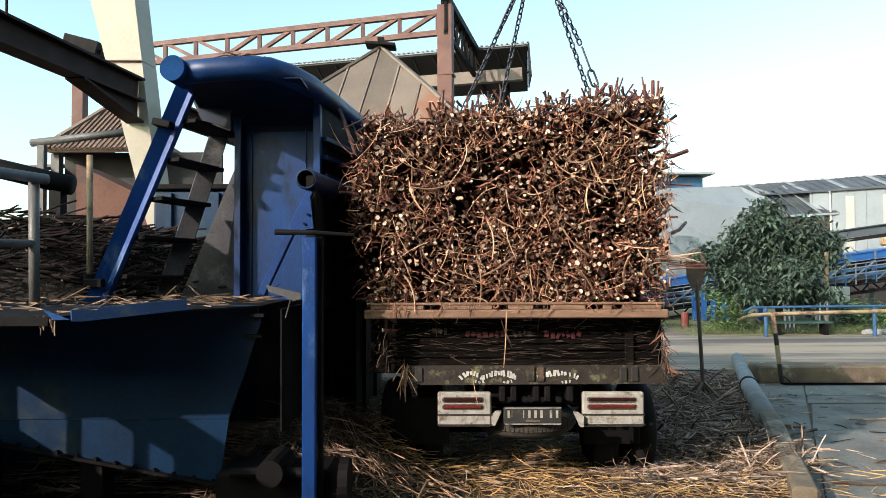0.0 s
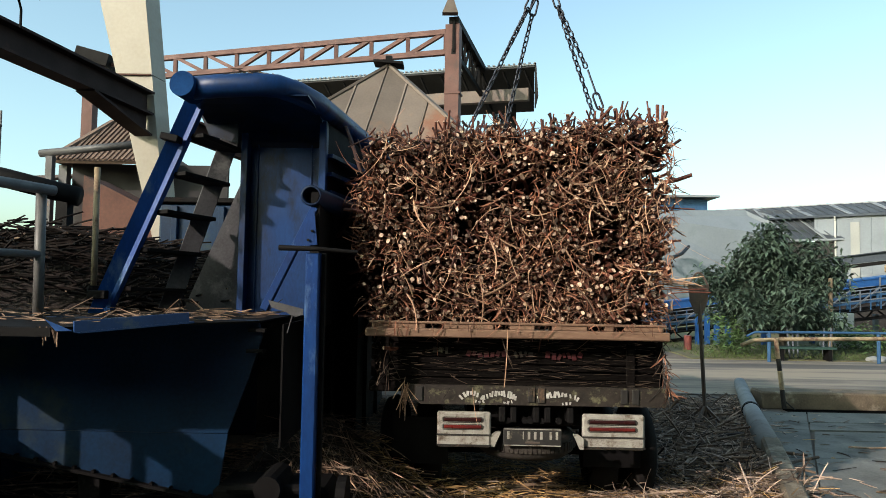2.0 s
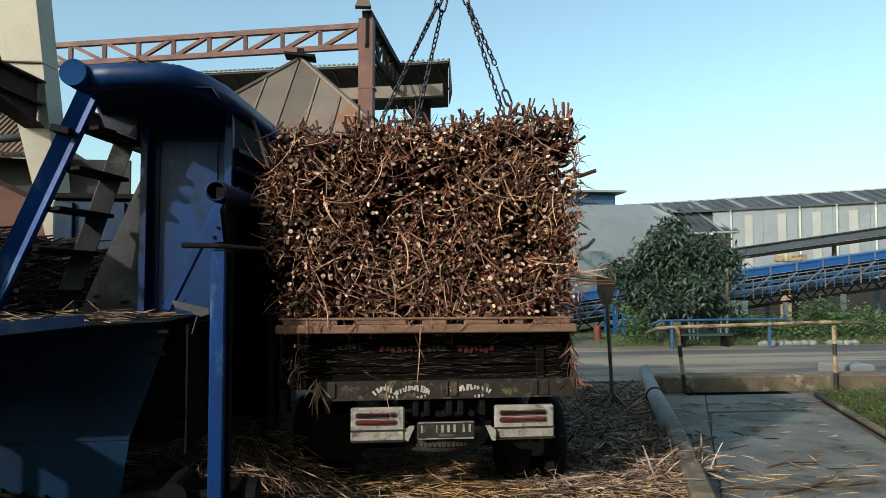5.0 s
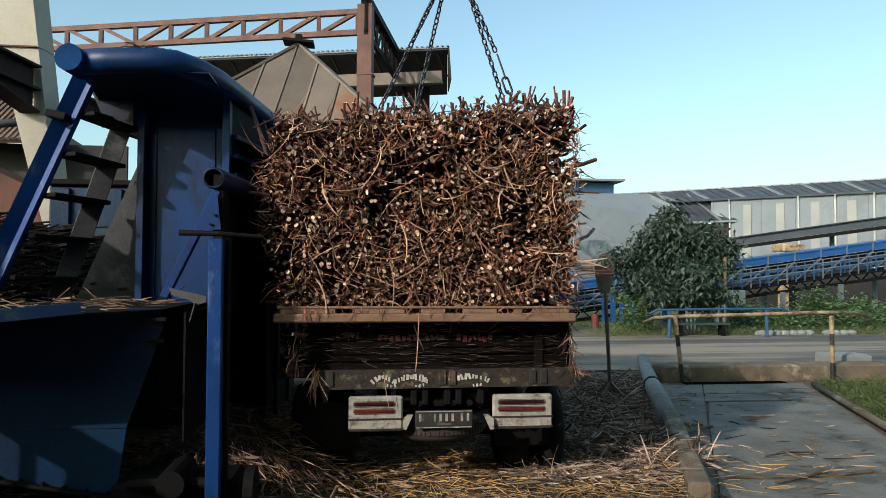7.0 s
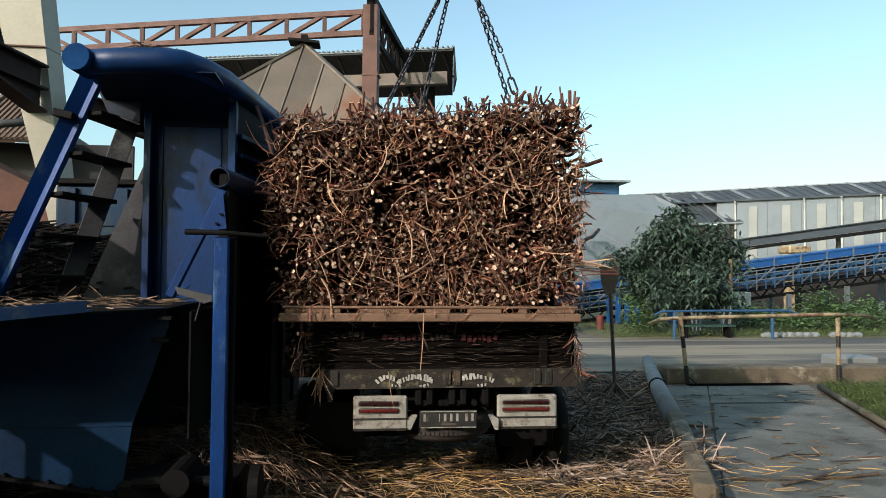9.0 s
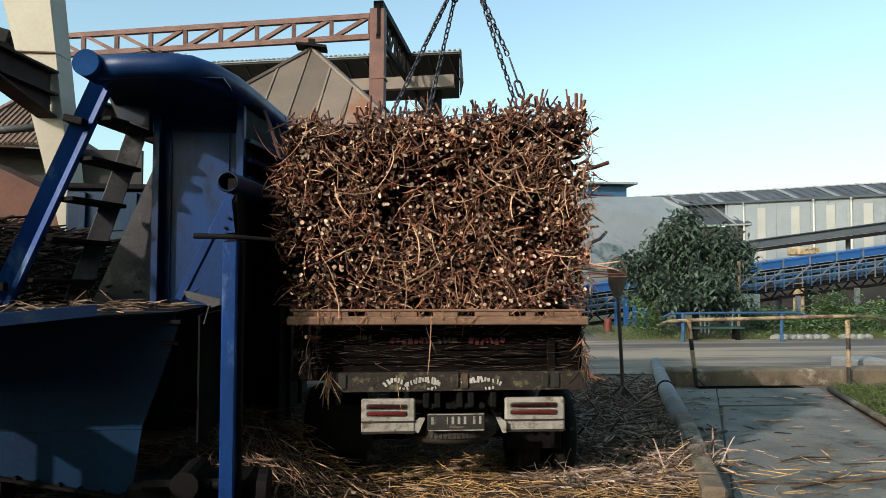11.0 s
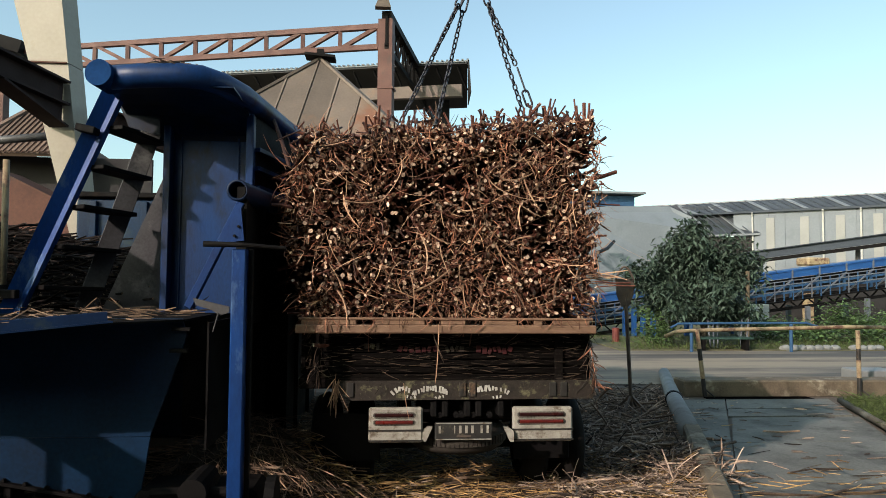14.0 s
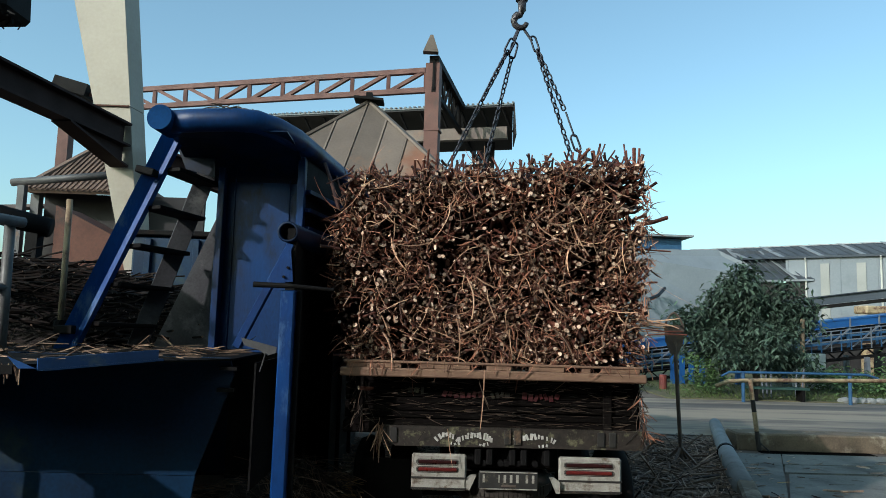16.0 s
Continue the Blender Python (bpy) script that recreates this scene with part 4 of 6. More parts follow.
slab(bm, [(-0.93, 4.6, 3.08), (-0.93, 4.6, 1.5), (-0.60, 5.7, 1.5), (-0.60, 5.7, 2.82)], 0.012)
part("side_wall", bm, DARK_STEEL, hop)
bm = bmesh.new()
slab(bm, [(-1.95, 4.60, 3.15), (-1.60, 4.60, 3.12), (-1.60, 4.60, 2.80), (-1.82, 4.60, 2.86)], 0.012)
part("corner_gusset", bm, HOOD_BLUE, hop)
for i in range(4):
    bm = bmesh.new()
    bar(bm, (-0.90, 4.62, 2.72 - i * 0.14), (-0.55, 5.6, 2.66 - i * 0.14), 0.05, 0.03)
    part("slat", bm, BLUE, hop)
# front post with its pipe stub and braces
bm = bmesh.new()
box(bm, (-0.84, 3.82, 0.97), (0.088, 0.09, 1.94), None, 0.008)
part("front_post", bm, BLUE_SCUFF, hop, "bright blue square post")
bm = bmesh.new()
box(bm, (-0.775, 3.84, 0.97), (0.03, 0.03, 1.94), None, 0.004)
part("post_conduit", bm, DARK_STEEL, hop)
bm = bmesh.new()
tube(bm, [(-1.05, 3.76, 1.968), (-0.82, 3.76, 1.965), (-0.56, 3.82, 1.95)], 0.019, 10, True, 0.012)
part("cross_bar", bm, DARK_STEEL, hop, "dark cross bar")
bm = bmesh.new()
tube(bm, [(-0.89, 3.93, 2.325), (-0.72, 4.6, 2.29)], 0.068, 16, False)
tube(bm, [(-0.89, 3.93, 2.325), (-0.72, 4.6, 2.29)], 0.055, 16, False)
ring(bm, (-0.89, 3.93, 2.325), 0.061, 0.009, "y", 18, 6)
# The stub takes the same shade-darkened blue.
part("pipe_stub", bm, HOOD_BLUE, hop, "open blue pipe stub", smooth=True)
# Dark disc set inside the open stub stands in for its inner shade.
bm = bmesh.new()
tube(bm, [(-0.872, 4.0, 2.321), (-0.868, 4.01, 2.32)], 0.056, 14)
part("stub_shade_disc", bm, DARK_STEEL, hop)
bm = bmesh.new()
bar(bm, (-0.87, 3.97, 2.25), (-1.19, 3.97, 1.57), 0.06, 0.05, 0.004)
part("diagonal_brace", bm, BLUE_SCUFF, hop, "blue diagonal brace")
bm = bmesh.new()
slab(bm, [(-0.865, 3.92, 2.225), (-0.84, 3.92, 2.0), (-1.01, 3.92, 1.985)], -0.012)
part("gusset", bm, BLUE_SCUFF, hop)
for x, z in ((-0.875, 2.09), (-0.90, 2.03)):
    bm = bmesh.new()
    tube(bm, [(x, 3.905, z), (x, 3.925, z)], 0.009, 8)
    part("bolt", bm, DARK_STEEL, hop)
bm = bmesh.new()
slab(bm, [(-1.135, 3.86, 1.635), (-0.91, 3.86, 1.58), (-0.91, 3.86, 1.545), (-0.965, 3.86, 1.525), (-1.02, 3.86, 1.56), (-1.115, 3.86, 1.588)], -0.012)
torn = part("torn_plate", bm, GREY_STEEL, hop, "torn bare grey plate")
bm = bmesh.new()
bar(bm, (-0.975, 3.858, 1.54), (-1.005, 3.858, 1.425), 0.022, 0.006)
part("torn_strip", bm, GREY_STEEL, torn)
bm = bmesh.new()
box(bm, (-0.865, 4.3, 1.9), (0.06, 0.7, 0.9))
# Sheet added to keep the sun off the wheels and mud flaps.
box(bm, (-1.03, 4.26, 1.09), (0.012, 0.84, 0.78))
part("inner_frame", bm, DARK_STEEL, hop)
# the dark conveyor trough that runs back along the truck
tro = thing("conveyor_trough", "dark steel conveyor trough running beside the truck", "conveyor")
# Near-black sheets also carry the shadow in the gap beside the truck.
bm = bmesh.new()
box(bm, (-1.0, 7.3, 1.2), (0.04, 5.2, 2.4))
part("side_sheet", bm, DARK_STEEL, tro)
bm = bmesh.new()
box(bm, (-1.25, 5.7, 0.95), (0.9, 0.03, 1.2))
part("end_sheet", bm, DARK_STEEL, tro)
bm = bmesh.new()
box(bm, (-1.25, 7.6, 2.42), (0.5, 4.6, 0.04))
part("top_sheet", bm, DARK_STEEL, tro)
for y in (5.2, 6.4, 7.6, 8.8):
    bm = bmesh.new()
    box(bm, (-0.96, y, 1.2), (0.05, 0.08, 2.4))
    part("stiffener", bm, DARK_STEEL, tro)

fh = thing("feeder_housing", "dark blue steel feeder housing behind the stair", "machine")
bm = bmesh.new()
box(bm, (-2.35, 8.2, 1.32), (2.1, 1.6, 2.68), None, 0.03)
part("housing", bm, BLUE_OLD, fh)
for x in (-3.2, -2.65, -2.1, -1.55):
    bm = bmesh.new()
    box(bm, (x, 7.375, 1.32), (0.07, 0.05, 2.6), None, 0.006)
    part("rib", bm, BLUE_OLD, fh)
bm = bmesh.new()
box(bm, (-2.35, 8.2, 2.69), (2.2, 1.7, 0.06), None, 0.01)
part("lid", bm, DARK_STEEL, fh)

# steel stair on the deck
stair = thing("steel_stair", "steep blue steel stair with dark treads", "stair")
bm = bmesh.new()
foot, head = Vector((-2.46, 4.33, 1.508)), Vector((-1.79, 4.30, 3.09))
prof = [(-0.085, -0.02), (-0.005, 0.04), (0.038, 0.026), (0.044, 0.086), (-0.095, 0.03)]
low, high = ([bm.verts.new(c + Vector((x, y, 0))) for x, y in prof] for c in (foot, head))
bm.faces.new(low), bm.faces.new(high[::-1])
for i in range(5):
    bm.faces.new((low[i], high[i], high[(i + 1) % 5], low[(i + 1) % 5]))
bmesh.ops.recalc_face_normals(bm, faces=bm.faces)
part("stringer", bm, BLUE_STAIR, stair, "bright blue folded-plate stringer")
bm = bmesh.new()
bar(bm, (-2.10, 4.62, 1.52), (-1.68, 4.80, 3.02), 0.03, 0.14, 0.004)
part("stringer", bm, DULL_PLATE, stair, "grey flat stringer")
for i in range(5):
    s = 0.12 + i * 0.19
    a = Vector((-2.38, 4.38, 1.51)).lerp(Vector((-1.78, 4.36, 2.98)), s)
    b = Vector((-2.06, 4.64, 1.50)).lerp(Vector((-1.64, 4.82, 2.95)), s)
    bm = bmesh.new()
    bar(bm, a, b, 0.18, 0.030, 0.004)
    part("tread", bm, DARK_STEEL, stair)
bm = bmesh.new()
box(bm, (-1.975, 4.27, 2.765), (0.13, 0.10, 0.05), Matrix.Rotation(radians(12), 3, "Y"), 0.006)
part("bracket", bm, DARK_STEEL, stair)
bm = bmesh.new()
box(bm, (-2.47, 4.30, 1.64), (0.13, 0.06, 0.06), None, 0.006)
part("bracket", bm, DARK_STEEL, stair)
bm = bmesh.new()
slab(bm, [(-2.12, 4.95, 1.48), (-1.60, 4.95, 1.48), (-1.60, 4.95, 2.72)], -0.012)
solo("leaning_plate", bm, DULL_PLATE, "dull grey triangular steel plate beside the stair", "plate")

rail = thing("handrail", "grey pipe handrail on the cane deck", "handrail")
bm = bmesh.new()
tube(bm, [(-2.62, 3.85, 1.48), (-2.635, 3.85, 2.31)], 0.032, 10)
part("post", bm, RAIL_GREY, rail, smooth=True)
bm = bmesh.new()
tube(bm, [(-2.58, 3.90, 2.325), (-2.85, 3.35, 2.345), (-3.1, 2.8, 2.36)], 0.035, 10)
part("top_rail", bm, RAIL_GREY, rail, smooth=True)
bm = bmesh.new()
tube(bm, [(-2.62, 3.85, 1.905), (-2.88, 3.32, 1.905), (-3.1, 2.8, 1.905)], 0.025, 10)
part("mid_rail", bm, RAIL_GREY, rail, smooth=True)
bm = bmesh.new()
tube(bm, [(-2.66, 4.6, 1.6), (-2.67, 4.6, 2.6)], 0.022, 10)
ypost = thing("yellow_post", "thin yellow pipe post with a dark clamp", "post")
part("pipe", bm, YELLOW, ypost, smooth=True)
bm = bmesh.new()
tube(bm, [(-2.66, 4.6, 1.66), (-2.66, 4.6, 1.70)], 0.045, 10)
part("clamp", bm, DARK_STEEL, ypost)

# cane heap on the deck and beyond
heap = thing("cane_heap", "dark heap of cut cane lying on the deck", "sugar cane")
# Near-black filler here too stands in for shade between the stalks.
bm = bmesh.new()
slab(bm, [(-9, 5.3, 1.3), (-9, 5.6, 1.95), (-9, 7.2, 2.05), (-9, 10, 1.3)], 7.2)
part("gap_shade_core", bm, CORE, heap)
rng = random.Random(5)
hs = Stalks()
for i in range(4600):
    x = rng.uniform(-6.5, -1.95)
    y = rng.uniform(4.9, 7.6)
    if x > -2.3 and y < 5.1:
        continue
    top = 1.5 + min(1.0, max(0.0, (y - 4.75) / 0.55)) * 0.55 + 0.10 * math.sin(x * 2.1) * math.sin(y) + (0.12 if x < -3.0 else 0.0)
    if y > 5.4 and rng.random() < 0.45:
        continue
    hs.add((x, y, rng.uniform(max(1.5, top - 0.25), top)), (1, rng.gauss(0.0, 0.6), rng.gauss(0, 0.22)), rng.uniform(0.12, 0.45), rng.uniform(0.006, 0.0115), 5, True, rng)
# Stalk colour is near black, with the heap's shade worked into it.
ob = new("cane_bulk", hs.mesh("cane_bulk", [mat("shade_toned_cane_stalk", (0.014, 0.0092, 0.0072), (0.005, 0.0035, 0.003), 0.75, 0, 9, 70, 0.3, vary=0.8, spec=0.1), OLD_STALK]))
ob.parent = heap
tagged(ob, "crosswise cane stalks, near-black to hold the heap's shade", kind="stuff")
ds = Strands()
for i in range(230):
    x = rng.uniform(-3.4, -1.25)
    y = rng.uniform(3.6, 4.4) if x > -2.0 else rng.uniform(3.05, 4.6)
    ds.add((x, y, 1.50 + rng.random() * 0.05), (rng.gauss(0, 1), rng.gauss(0, 0.3), abs(rng.gauss(0, 0.1))), rng.uniform(0.06, 0.2), 0.009, (0, 0, 0), 4, rng)
for i in range(8):
    ds.add((-2.05 + rng.gauss(0, 0.05), 3.0, 1.50), (rng.gauss(0, 0.3), -0.1, -1), rng.uniform(0.05, 0.12), 0.012, (0.1, 0, 0), 4, rng)
for i in range(46):
    ds.add((-1.33 + rng.gauss(0, 0.06), 4.0 + rng.gauss(0, 0.03), 3.165), (rng.gauss(0, 1), rng.gauss(-0.3, 0.5), rng.gauss(0, 0.12)), rng.uniform(0.03, 0.11), 0.008, (0, 0, -0.3), 4, rng)
tagged(new("deck_trash", ds.mesh("deck_trash", TRASH_DARK)), "pale dry leaf trash scattered on the deck", "cane trash", kind="stuff")

# ---- crane column and beams behind the heap ----
col = thing("crane_column", "tapered beige box column of a crane", "column")


def quad_prism(bm, low, high):
    a = [bm.verts.new(p) for p in low]
    b = [bm.verts.new(p) for p in high]
    bm.faces.new(a[::-1]), bm.faces.new(b)
    for i in range(4):
        bm.faces.new((a[i], a[(i + 1) % 4], b[(i + 1) % 4], b[i]))


def column_at(z):
    """Left edge, corner and right edge of the column at the height z."""
    s = (z - 2.9) / 2.64
    return (-4.32 - 0.69 * s, 9.0), (-4.05 - 0.33 * s, 9.0), (-4.01 - 0.31 * s, 9.35)


bm = bmesh.new()
for z0, z1 in ((2.2, 4.66), (4.67, 7.4)):
    ring4 = []
    for z in (z0, z1):
        l, c, r = column_at(z)
        ring4.append([(l[0], l[1], z), (c[0], c[1], z), (r[0], r[1], z), (r[0] - (c[0] - l[0]), 9.5, z)])
    quad_prism(bm, *ring4)
part("column", bm, BEIGE, col)
bm = bmesh.new()
box(bm, (-4.05, 9.25, 1.1), (0.5, 0.5, 2.24), None, 0.02)
part("pedestal", bm, BEIGE, col)
bm = bmesh.new()
box(bm, (-4.52, 8.985, 4.665), (0.48, 0.03, 0.02))
part("weld_strap", bm, RUSTY, col)
gb = thing("girder", "dark brown steel girder with a haunched end", "girder")
bm = bmesh.new()
ibeam(bm, (-4.78, 5.6, 4.24), (-4.33, 8.98, 4.24), 0.26, 0.33, 0.03)
part("beam", bm, BROWN_STEEL, gb)
bm = bmesh.new()
slab(bm, [(-4.50, 7.7, 4.08), (-4.34, 8.97, 4.08), (-4.34, 8.97, 3.80)], 0.03)
bar(bm, (-4.50, 7.7, 4.07), (-4.34, 8.97, 3.79), 0.26, 0.03)
part("haunch", bm, BROWN_STEEL, gb)
bm = bmesh.new()
tube(bm, [(-4.469, 6.30, 4.626), (-4.431, 6.30, 4.505), (-4.430, 6.30, 4.312)], 0.014, 6)
part("loose_cable", bm, DARK_STEEL, gb)
bm = bmesh.new()
ibeam(bm, (-3.95, 9.3, 4.0), (-1.5, 10.2, 3.2), 0.22, 0.3, 0.03)
solo("brace_beam", bm, BROWN_STEEL, "dark brown steel brace behind the stair", "beam")
og = thing("overhead_grab", "dark trash-hung overhead steel beam", "beam")
bm = bmesh.new()
box(bm, (-5.12, 6.2, 4.84), (1.85, 0.5, 0.40), Matrix.Rotation(radians(-3), 3, "Y"), 0.05)
part("beam", bm, DARK_STEEL, og)
bm = bmesh.new()
bar(bm, (-4.72, 6.2, 4.7), (-4.72, 6.25, 4.35), 0.03, 0.03)
part("hanger", bm, DARK_STEEL, og)
sx = Strands()
for i in range(60):
    sx.add((rng.uniform(-5.9, -4.18), 6.0 + rng.random() * 0.3, 4.68), (rng.gauss(0, 0.8), rng.gauss(0, 0.4), -0.6), rng.uniform(0.03, 0.1), 0.03, (0, 0, 0), 3, rng)
ob = new("hung_trash", sx.mesh("hung_trash", DARK_STEEL))
ob.parent = og
tagged(ob, "hanging dark trash", kind="stuff")

bm = bmesh.new()
tube(bm, [(-7.73, 11.0, 0.0), (-7.76, 11.0, 4.62)], 0.018, 6)
solo("mast", bm, GREY_STEEL, "thin grey steel mast behind the heap", "mast")
# pipes, rusty hopper and hut behind the heap
bm = bmesh.new()
tube(bm, [(-5.6, 6.2, 2.98), (-4.6, 6.4, 2.78), (-3.85, 6.5, 2.60)], 0.10, 12)
dp = thing("dark_pipe", "thick dark conveyor pipe with a jagged end", "pipe")
part("pipe", bm, DARK_STEEL, dp, smooth=True)
bm = bmesh.new()
box(bm, (-4.0, 6.5, 1.25), (0.12, 0.12, 2.6))
part("support", bm, DARK_STEEL, dp)
bm = bmesh.new()
bar(bm, (-4.95, 6.4, 2.86), (-4.72, 6.4, 3.22), 0.05, 0.10, 0.01)
bar(bm, (-4.75, 6.4, 3.18), (-4.66, 6.4, 3.34), 0.03, 0.07, 0.01)
part("bracket", bm, GREY_STEEL, dp, "bent grey bracket")
bm = bmesh.new()
slab(bm, [(-6.55, 11.5, 3.60), (-6.55, 11.5, -0.02), (-4.9, 11.5, -0.02), (-4.9, 11.5, 2.79)], 0.9)
solo("rusty_chute", bm, RUSTY, "rusty brown steel chute behind the cane heap", "chute")
bm = bmesh.new()
tube(bm, [(-7.6, 11.9, 4.05), (-5.5, 11.9, 4.28)], 0.07, 10)
pipe_mesh = bm
hut = thing("hut", "open hut with a rusty brown hipped roof", "hut")
part("eave_pipe", pipe_mesh, GREY_STEEL, hut, "long grey pipe before the roof", smooth=True)
for x, z in ((-7.4, 4.0), (-5.6, 4.25)):
    bm = bmesh.new()
    box(bm, (x, 11.9, z / 2), (0.12, 0.12, z))
    part("pipe_post", bm, GREY_STEEL, hut)
rf = new("roof")
rf.parent = hut
bm = bmesh.new()
slab(bm, [(-7.85, 12.6, 4.05), (-5.6, 12.6, 4.05), (-7.1, 14.0, 5.15), (-7.3, 14.0, 5.15)], 0.06)
slab(bm, [(-5.6, 12.6, 4.05), (-5.6, 15.6, 4.05), (-7.1, 14.0, 5.15)], 0.06)
slab(bm, [(-7.85, 12.6, 4.05), (-7.3, 14.0, 5.15), (-7.85, 15.6, 4.05)], 0.06)
slab(bm, [(-9.9, 12.8, 3.62), (-7.80, 12.7, 3.72), (-7.80, 14.2, 4.05), (-9.9, 14.2, 3.95)], 0.06)
part("roof_deck", bm, ROOF_BROWN, rf)
bm = bmesh.new()
bar(bm, (-7.85, 12.58, 4.08), (-7.3, 13.98, 5.18), 0.16, 0.05)
bar(bm, (-5.6, 12.58, 4.08), (-7.1, 13.98, 5.18), 0.16, 0.05)
bar(bm, (-7.3, 13.98, 5.19), (-7.1, 13.98, 5.19), 0.16, 0.05)
part("ridge_cap", bm, ROOF_BROWN, rf)
for i in range(22):
    x = -7.8 + i * 0.1
    s = min(1.0, (x + 7.85) / 0.55) if x < -7.1 else (-5.6 - x) / 1.5
    if s < 0.06:
        continue
    bm = bmesh.new()
    bar(bm, (x, 12.55, 4.075), (x, 12.6 + 1.4 * s, 4.08 + 1.10 * s), 0.05, 0.03)
    part("tile_rib", bm, ROOF_BROWN, rf)
for x, y in ((-7.7, 12.9), (-5.9, 12.9), (-7.7, 15.3), (-5.9, 15.3)):
    bm = bmesh.new()
    box(bm, (x, y, 2.0), (0.16, 0.16, 4.0))
    part("post", bm, GREY_STEEL, hut)
# Dark wall near the eave stands in for the hut's shaded inside.
bm = bmesh.new()
box(bm, (-6.15, 13.3, 2.05), (3.2, 0.08, 4.1))
part("interior_shade_wall", bm, SOFFIT, hut)

# ---- gantry truss, pyramid roof, long shed ----
gan = thing("crane_gantry", "rust red steel lattice gantry", "gantry")
A, B = Vector((-0.30, 23.0, 0)), Vector((-12.4, 26.45, 0))
zt, zb = 10.60, 9.88
for z in (zt, zb):
    bm = bmesh.new()
    bar(bm, A + Vector((0, 0, z)), B + Vector((0, 0, z)), 0.18, 0.18)
    part("chord", bm, RUST_RED, gan)
n = 9
for i in range(n + 1):
    p = A.lerp(B, i / n)
    bm = bmesh.new()
    bar(bm, p + Vector((0, 0, zb)), p + Vector((0, 0, zt)), 0.14, 0.14)
    part("upright", bm, RUST_RED, gan)
    if i < n:
        q = A.lerp(B, (i + 1) / n)
        a, b = (zt, zb) if i < 6 else (zb, zt)
        bm = bmesh.new()
        bar(bm, p + Vector((0, 0, a)), q + Vector((0, 0, b)), 0.13, 0.13)
        part("diagonal", bm, RUST_RED, gan)
bm = bmesh.new()
box(bm, (-0.02, 23.0, 5.41), (0.5, 0.45, 10.82), Matrix.Rotation(radians(-12), 3, "Z"))
part("column", bm, RUST_RED, gan, "rust red column")
for z in (8.4, 5.5):
    bm = bmesh.new()
    box(bm, (0.0, 23.0, z), (0.56, 0.5, 0.07), Matrix.Rotation(radians(-12), 3, "Z"))
    part("splice", bm, RUST_RED, gan)
bm = bmesh.new()
slab(bm, [(-0.42, 22.7, 11.08), (0.12, 22.7, 11.08), (-0.08, 22.7, 11.68), (-0.18, 22.7, 11.68)], -0.3)
part("cap", bm, BEIGE_GREY, gan, "grey tapered cap")
bm = bmesh.new()
bar(bm, (-15.3, 27.7, 0), (-15.3, 27.7, 10.5), 0.45, 0.45)
part("column", bm, RUST_RED, gan, "rust red column")
bm = bmesh.new()
box(bm, (-14.8, 27.3, 10.85), (1.4, 1.2, 0.5), Matrix.Rotation(radians(15), 3, "Y"))
part("end_carriage", bm, DARK_STEEL, gan)
bm = bmesh.new()
bar(bm, B + Vector((0, 0, zt)), (-15.6, 27.7, zt), 0.14, 0.14)
bar(bm, B + Vector((0, 0, zb)), (-15.6, 27.7, zb), 0.14, 0.14)
part("chord", bm, RUST_RED, gan)
# runway girder receding from the column
P0, P1 = Vector((-0.02, 22.75, 10.95)), Vector((3.34, 37.75, 10.95))
for z in (0.0, -1.1):
    bm = bmesh.new()
    bar(bm, P0 + Vector((0, 0, z)), P1 + Vector((0, 0, z)), 0.34 if z == 0 else 0.14, 0.24 if z == 0 else 0.18)
    part("runway_chord", bm, DARK_STEEL, gan, "dark runway girder")
for i in range(16):
    a, b = P0.lerp(P1, i / 16), P0.lerp(P1, (i + 1) / 16)
    bm = bmesh.new()
    bar(bm, a + Vector((0, 0, -1.1)), a, 0.09, 0.09)
    bar(bm, a if i % 2 else a + Vector((0, 0, -1.1)), b + Vector((0, 0, -1.1)) if i % 2 else b, 0.08, 0.08)
    part("runway_web", bm, DARK_STEEL, gan)

pyr = thing("pyramid_roof_house", "conveyor house under a grey-beige ribbed pyramid roof", "building")
C = Vector((-1.62, 16.4, 7.28))
base = [C + (b - C) * 1.22 for b in (Vector((-4.0, 15.3, 5.42)), Vector((0.1, 14.9, 5.42)), Vector((0.4, 18.2, 5.42)), Vector((-3.9, 18.4, 5.42)))]
for k in range(4):
    a, b = base[k], base[(k + 1) % 4]
    n = 8
    for i in range(n):
        p, q = a.lerp(b, (i + 0.03) / n), a.lerp(b, (i + 0.97) / n)
        s0, s1 = 1 - abs(2 * (i + 0.03) / n - 1), 1 - abs(2 * (i + 0.97) / n - 1)
        mid = (a + b) / 2
        up = C - mid
        pts = [p, q, q + up * s1, p + up * s0]
        bm = bmesh.new()
        slab(bm, [v for j, v in enumerate(pts) if not (j == 2 and s1 < 0.01) and not (j == 3 and s0 < 0.01)], 0.03)
        part("roof_sheet", bm, ROOF_RUST if (k == 0 and i == 6) else BEIGE_GREY, pyr)
        bm = bmesh.new()
        bar(bm, q, q + up * max(0.02, s1), 0.05, 0.05)
        part("roof_rib", bm, BEIGE_GREY, pyr)
for k in range(4):
    bm = bmesh.new()
    bar(bm, base[k], C, 0.16, 0.06)
    part("hip_cap", bm, BEIGE_GREY, pyr)
bm = bmesh.new()
box(bm, C + Vector((0, 0, 0.0)), (0.74, 0.5, 0.06), Matrix.Rotation(radians(4), 3, "Y"))
box(bm, C + Vector((0, 0, 0.12)), (0.16, 0.16, 0.16))
part("roof_vent", bm, DARK_STEEL, pyr, "small dark roof vent")
bm = bmesh.new()
box(bm, (-1.7, 16.7, 2.45), (3.6, 3.0, 5.0))
part("wall", bm, BEIGE_GREY, pyr)

